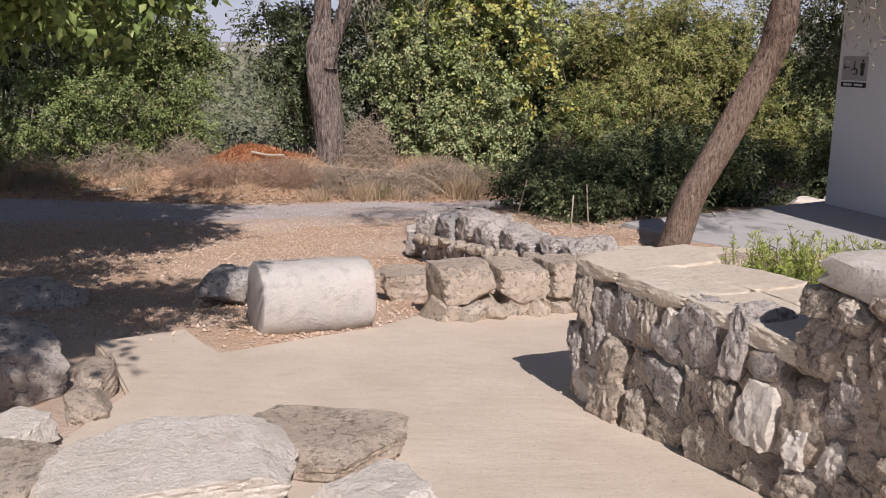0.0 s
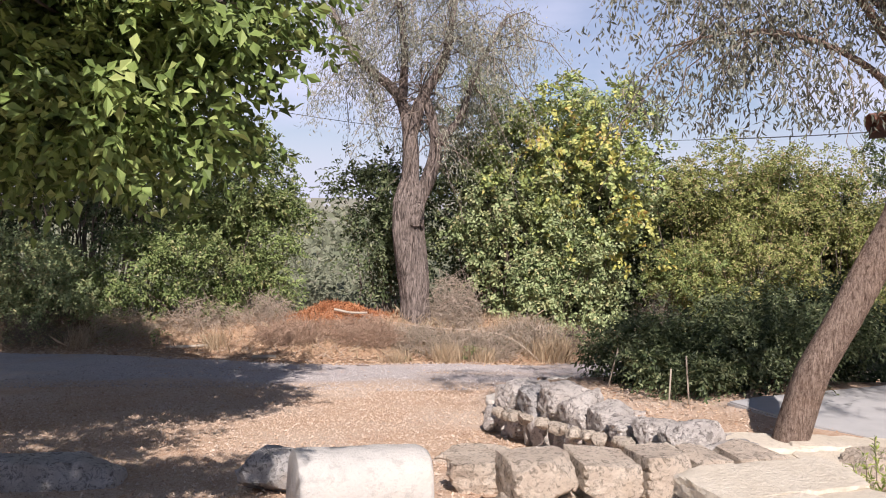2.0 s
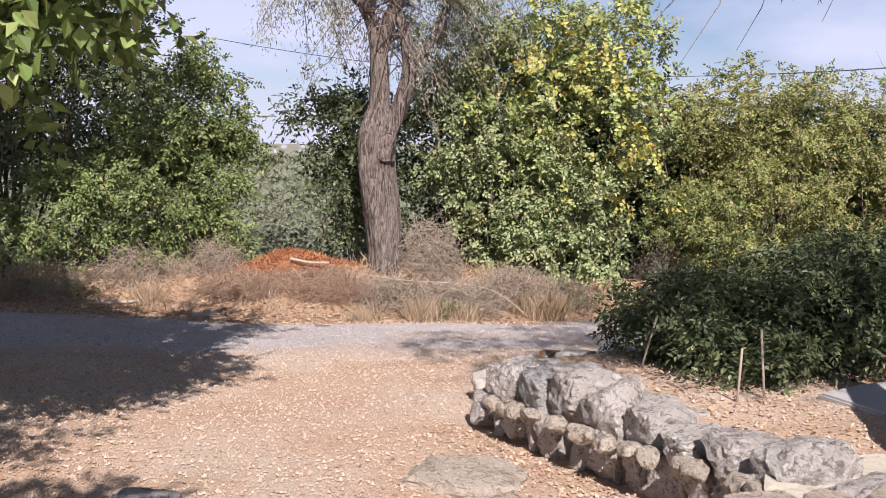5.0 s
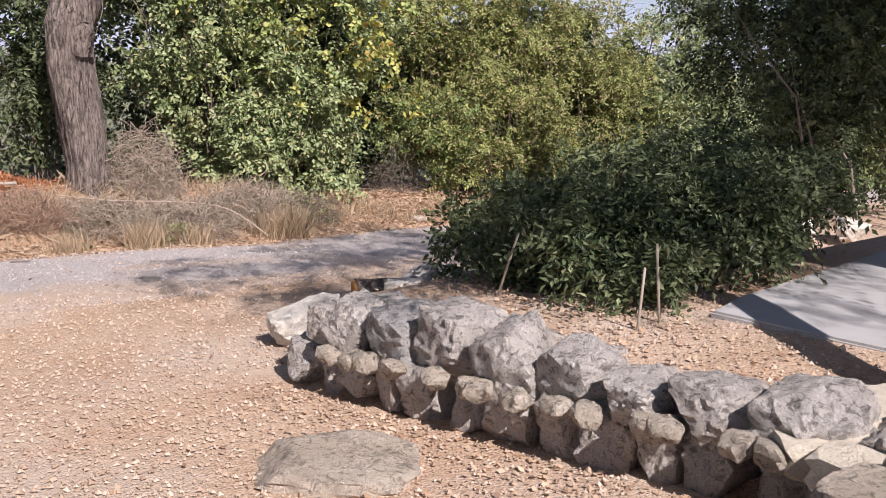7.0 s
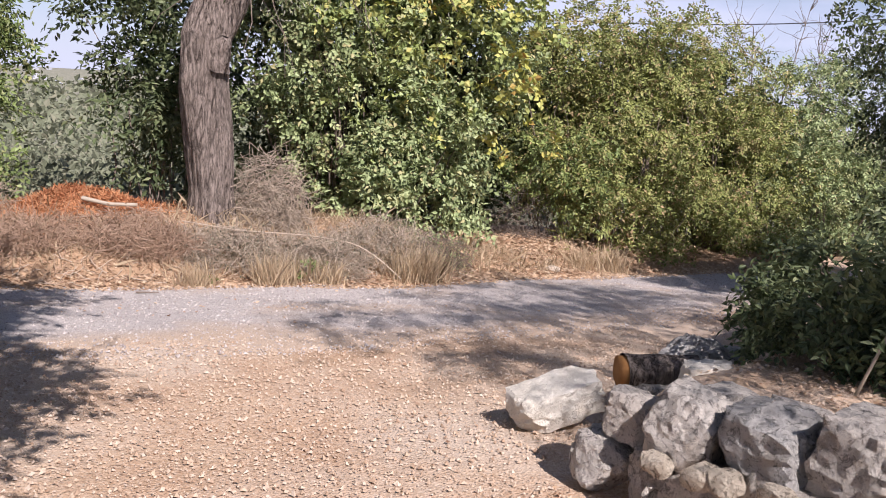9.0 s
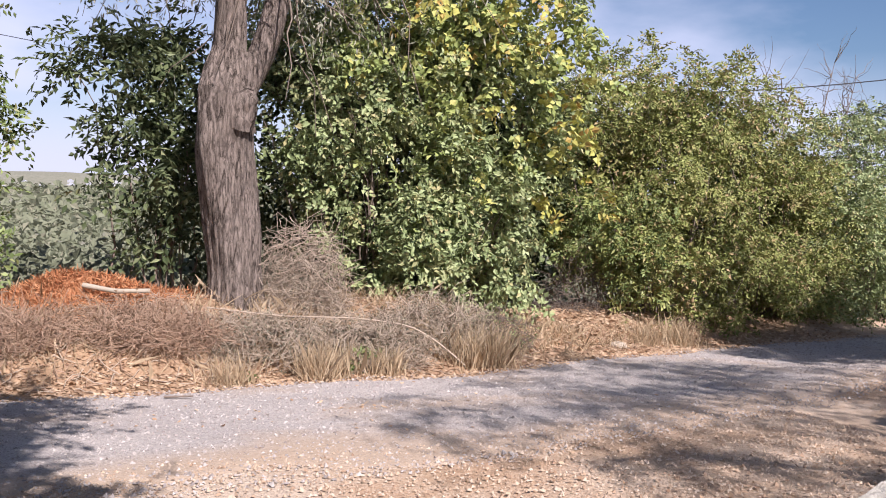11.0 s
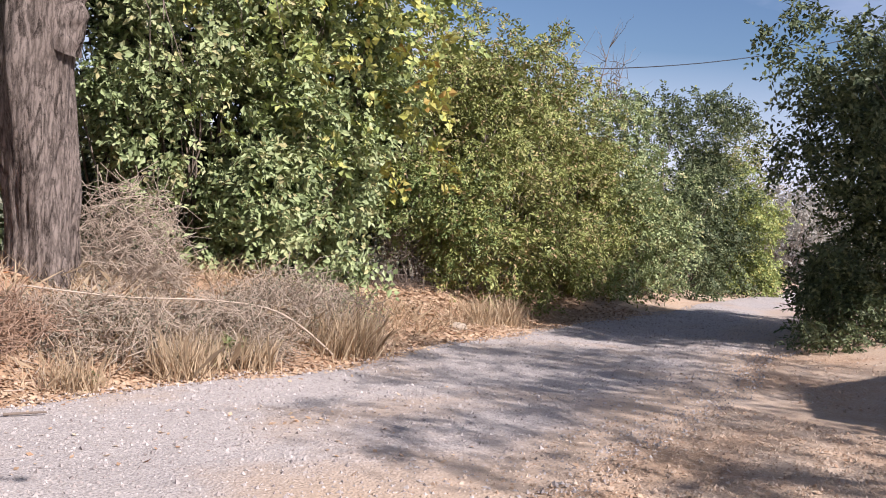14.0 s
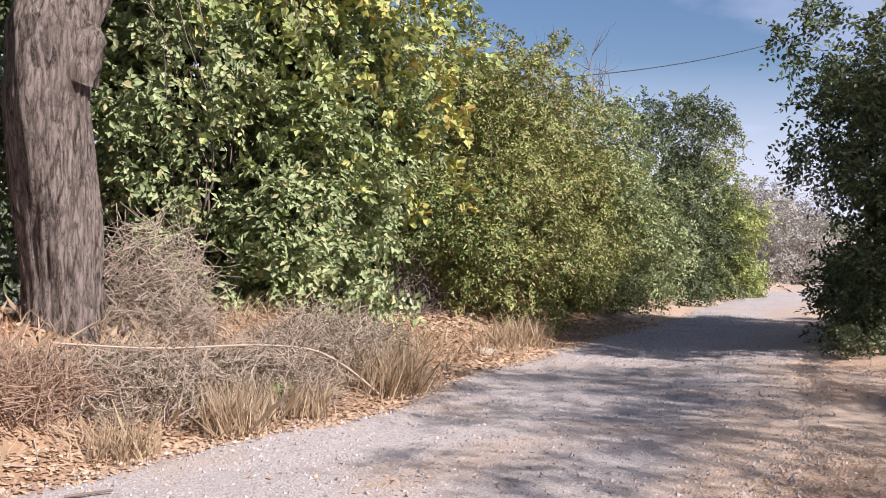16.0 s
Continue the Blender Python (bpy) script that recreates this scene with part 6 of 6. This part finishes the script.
stick("stick", [(-4.1, 19.75, gz(-4.1, 19.75) + 0.17), (-3.75, 19.72, gz(-3.75, 19.72) + 0.15), (-3.4, 19.75, gz(-3.4, 19.75) + 0.12)], 0.03, 0.024, WOOD, "bleached cut stick lying on the straw heap")
stick("fallen_branch", [(-2.8, 19.3, gz(-2.8, 19.3) + 0.3), (-2.0, 19.25, gz(-2.0, 19.25) + 0.42), (-1.2, 19.3, gz(-1.2, 19.3) + 0.48), (-0.5, 19.4, gz(-0.5, 19.4) + 0.42), (-0.15, 19.35, gz(-0.15, 19.35) + 0.25), (0.15, 19.3, gz(0.15, 19.3) + 0.05)], 0.007, 0.011, DRY_TWIG, "long thin bare branch lying across the brush")
stick("plank", [(-5.4, 18.35, gz(-5.4, 18.35) + 0.04), (-4.95, 18.4, gz(-4.95, 18.4) + 0.04)], 0.05, 0.045, WOOD, "short pale broken wood piece at the road's edge", 6)
stick("stick", [(-7.4, 18.9, gz(-7.4, 18.9) + 0.03), (-6.9, 18.85, gz(-6.9, 18.85) + 0.04), (-6.5, 18.9, gz(-6.5, 18.9) + 0.04)], 0.03, 0.03, WOOD, "bleached stick lying on the verge")
stick("stick", [(-3.2, 17.7, gz(-3.2, 17.7) + 0.03), (-2.95, 17.62, gz(-2.95, 17.62) + 0.035)], 0.01, 0.008, TWIG, "thin dark twig on the gravel track")
boulder("stone", (2.95, 20.85), (0.26, 0.16, 0.1), 10, 71, TAN_STONE, "flat pale stone lying at the road's far edge", "stone", flat=0.3)


def log_stump():
    x, y = 0.38, 12.1
    z = -0.225
    root = thing("log", (x, y, z), "short dark log with orange rotten cut end", "log")
    V, F = tube(np.array([(-0.2 + 0.04 * k, 0, 0.11) for k in range(13)]), np.full(13, 0.11), 24, 0.06, 2)
    put("bark_shell", fast_mesh("bark_shell", V, F, BARK, True), root)
    bm = bmesh.new()
    bmesh.ops.create_cone(bm, cap_ends=True, segments=24, radius1=0.095, radius2=0.1, depth=0.06, matrix=pose(-0.19, 0, 0.11, 0, 90, 0))
    for v in bm.verts:
        v.co += noise.noise_vector(v.co * 14) * 0.012
    part("cut_end", bm, ORANGE_WOOD, root, "rotten orange wood")


log_stump()


# ---- gravel ----
def pebbles(name, p, lo, hi, mat, label):
    """Loose stones as squashed, jittered pyramids bedded in the ground."""
    n = len(p)
    r = lo * (hi / lo) ** (rng.uniform(size=(n, 1, 1)) ** 2.2)
    o = np.array(((1, 0, -0.35), (-1, 0, -0.35), (0, 1, -0.35), (0, -1, -0.35), (0, 0, 1)), float)
    V = o[None] * r * rng.uniform(0.6, 1.3, (n, 5, 1)) * np.array((1, 1, 0.7)) + rng.normal(size=(n, 5, 3)) * r * 0.22
    a = rng.uniform(0, 2 * np.pi, n)
    c, s = np.cos(a)[:, None], np.sin(a)[:, None]
    V = np.stack([V[:, :, 0] * c - V[:, :, 1] * s, V[:, :, 0] * s + V[:, :, 1] * c, V[:, :, 2]], -1)
    V[:, :, 0] += p[:, 0:1]
    V[:, :, 1] += p[:, 1:2]
    V[:, :, 2] += (height(p[:, 0], p[:, 1]) + 0.01)[:, None] + r[:, :, 0] * 0.25
    f = np.array(((0, 2, 4), (2, 1, 4), (1, 3, 4), (3, 0, 4)))
    F = (np.arange(n)[:, None, None] * 5 + f[None]).reshape(-1, 3)
    tagged(new(name, fast_mesh(name, V.reshape(-1, 3), F, mat)), label, "gravel", kind="stuff")


def pebble_material(name, a, b, c):
    m = Mat(name, 0.95, 0.15)
    m.color(m.ramp(m.island(), ((0.0, a), (0.5, b), (1.0, c)))).bump((m.noise(60, 4), 0.5, 0.005))
    return m.m


DIRT_PEBBLE = pebble_material("tan_pebbles", (0.33, 0.22, 0.15), (0.5, 0.37, 0.27), (0.62, 0.5, 0.4))
GREY_PEBBLE = pebble_material("grey_pebbles", (0.26, 0.22, 0.205), (0.41, 0.36, 0.335), (0.54, 0.48, 0.45))


def in_path(p):
    return (p[:, 1] < 6.9) & (p[:, 0] > -1.9)


def gravel():
    p = scatter(-7, 2.2, 6.6, 16, 85000)
    sd = (p[:, 0] - WALL_A[0]) * WALL_OUT[0] + (p[:, 1] - WALL_A[1]) * WALL_OUT[1]
    keep = ~in_path(p) & ((sd < -0.1) | (p[:, 1] > 11.6)) & (p[:, 1] < road_near(p[:, 0]) + 0.5) & ~((p[:, 0] > -0.2) & (p[:, 1] < 8.2))
    pebbles("loose_gravel", p[keep], 0.004, 0.018, DIRT_PEBBLE, "loose tan limestone gravel on the ground")
    q = scatter(-8, 12, 13.5, 24, 115000)
    keep = (q[:, 1] > road_near(q[:, 0]) - 0.2) & (q[:, 1] < road_far(q[:, 0]) + 0.05)
    pebbles("road_gravel", q[keep], 0.005, 0.02, GREY_PEBBLE, "loose grey gravel on the track")
    w = scatter(3, 13, 13.5, 22, 12000)
    pebbles("verge_gravel", w[(w[:, 1] < road_near(w[:, 0])) & (w[:, 1] > road_near(w[:, 0]) - 3)], 0.006, 0.022, DIRT_PEBBLE, "loose tan gravel beside the track")
    u = np.stack([rng.normal(-1.0, 0.45, 1500), rng.normal(6.75, 0.25, 1500)], 1)
    pebbles("column_gravel", u, 0.006, 0.02, DIRT_PEBBLE, "orange gravel spilled round the column drum")
    b = scatter(0.5, 2.4, 8.8, 11.5, 2500)
    pebbles("terrace_gravel", b, 0.005, 0.017, DIRT_PEBBLE, "small stones on the terrace soil")


gravel()


# ---- distance ----
def far_scrub():
    """Haze-tinted scrub down the valley, coarser with distance."""
    n = 9500
    t = rng.uniform(size=n)
    y = 25 * (2600 / 25) ** t
    az = np.radians(rng.uniform(-34, 66, n))
    x = y * np.tan(az) - 1
    ok = (y > np.interp(x, *ROAD_FAR) + 7) & ~((x > 6) & (y < 34))
    x, y = x[ok], y[ok]
    size = np.clip(0.5 + 0.012 * y, 0.5, 18.0) * rng.uniform(0.5, 1.4, len(x))
    pos, out, L = [], [], []
    for xi, yi, zi, s in zip(x, y, height(x, y), size):
        k = 60 if yi < 60 else 24 if yi < 150 else 10
        d = unit(rng.normal(size=(k, 3)) + np.array((0, 0, 0.4)))
        p = np.array((xi, yi, zi + s * 0.35)) + d * np.array((s, s, s * 0.7)) * rng.uniform(0.5, 1.0, (k, 1))
        pos.append(p)
        out.append(d)
        L.append(np.full((k, 1), (0.2 if yi < 60 else 0.34 if yi < 150 else 0.6) * s))
    pos, out, L = np.concatenate(pos), np.concatenate(out), np.concatenate(L)
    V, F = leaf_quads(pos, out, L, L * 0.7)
    tagged(new("valley_scrub", fast_mesh("valley_scrub", V, F, FAR_GREEN)), "grey-green valley scrub with haze put into its leaf colour", "scrub", kind="stuff")


far_scrub()


def far_town():
    """Pale blocks of a town on the far hills."""
    # blue-grey plaster colour carries the haze over the town
    wall = plain("haze_tinted_far_plaster", (0.5, 0.5, 0.54), 0.9, 0.1, 0.1, 0.05, 0.0)
    r = random.Random(4)
    for k in range(46):
        y = r.uniform(2900, 3900)
        x = -y * math.tan(math.radians(r.uniform(-2, 18)))
        h, w = r.uniform(4, 13), r.uniform(8, 24)
        z = gz(x, y)
        bm = boxes(((-w / 2, -8, -6), (w / 2, 8, h)), ((-w / 5, -4, h + 0.01), (w / 5, 4, h + 3)))
        tagged(part("house", bm, wall, None, "", False, pose(x, y, z, 0, 0, r.uniform(-40, 40))), "pale block of the far town, haze put into its colour", "house", "far town")


far_town()


def power_line():
    for k, (a, b, sag, r) in enumerate((((8.0, 45.0, 5.0), (60.0, 45.0, 15.0), 2.2, 0.025), ((-14.0, 45.0, 6.6), (8.0, 45.0, 5.0), 0.6, 0.014))):
        a, b = np.array(a), np.array(b)
        t = np.linspace(0, 1, 24)[:, None]
        p = a + (b - a) * t - np.array((0, 0, 1)) * sag * 4 * t * (1 - t)
        V, F = tube(p, np.full(24, r), 6)
        tagged(new("cable", fast_mesh("cable", V, F, BLACK, True)), "thin black overhead cable against the sky", "cable")


power_line()


def bare_saplings():
    """Leafless tips above the hedge at the bend."""
    for x, y, h in ((9.0, 25.6, 4.9), (9.8, 26.0, 5.4), (10.6, 26.3, 5.2), (11.6, 26.6, 4.8), (8.0, 25.4, 4.6), (12.4, 27.4, 4.6)):
        z = gz(x, y)
        root = thing("sapling", (x, y, z), "bare leafless sapling rising above the hedge", "sapling", "bare saplings")
        inv = root.matrix_basis.inverted()
        spine = np.array([(x, y, z + 0.0), (x + 0.1, y, z + h * 0.5), (x + rng.normal() * 0.3, y, z + h)])
        pts = limb_path(spine, 18)
        put("trunk", fast_mesh("trunk", *tube(pts, np.linspace(0.035, 0.006, 18), 6), TWIG, True), root, m=inv)
        (V, F), ends = branchlets(pts[9:], 34, 0.9, 0.008, 0.0, 0.9)
        tagged(put("twig_mass", fast_mesh("twig_mass", V, F, TWIG, True), root, "", inv), kind="stuff")


bare_saplings()
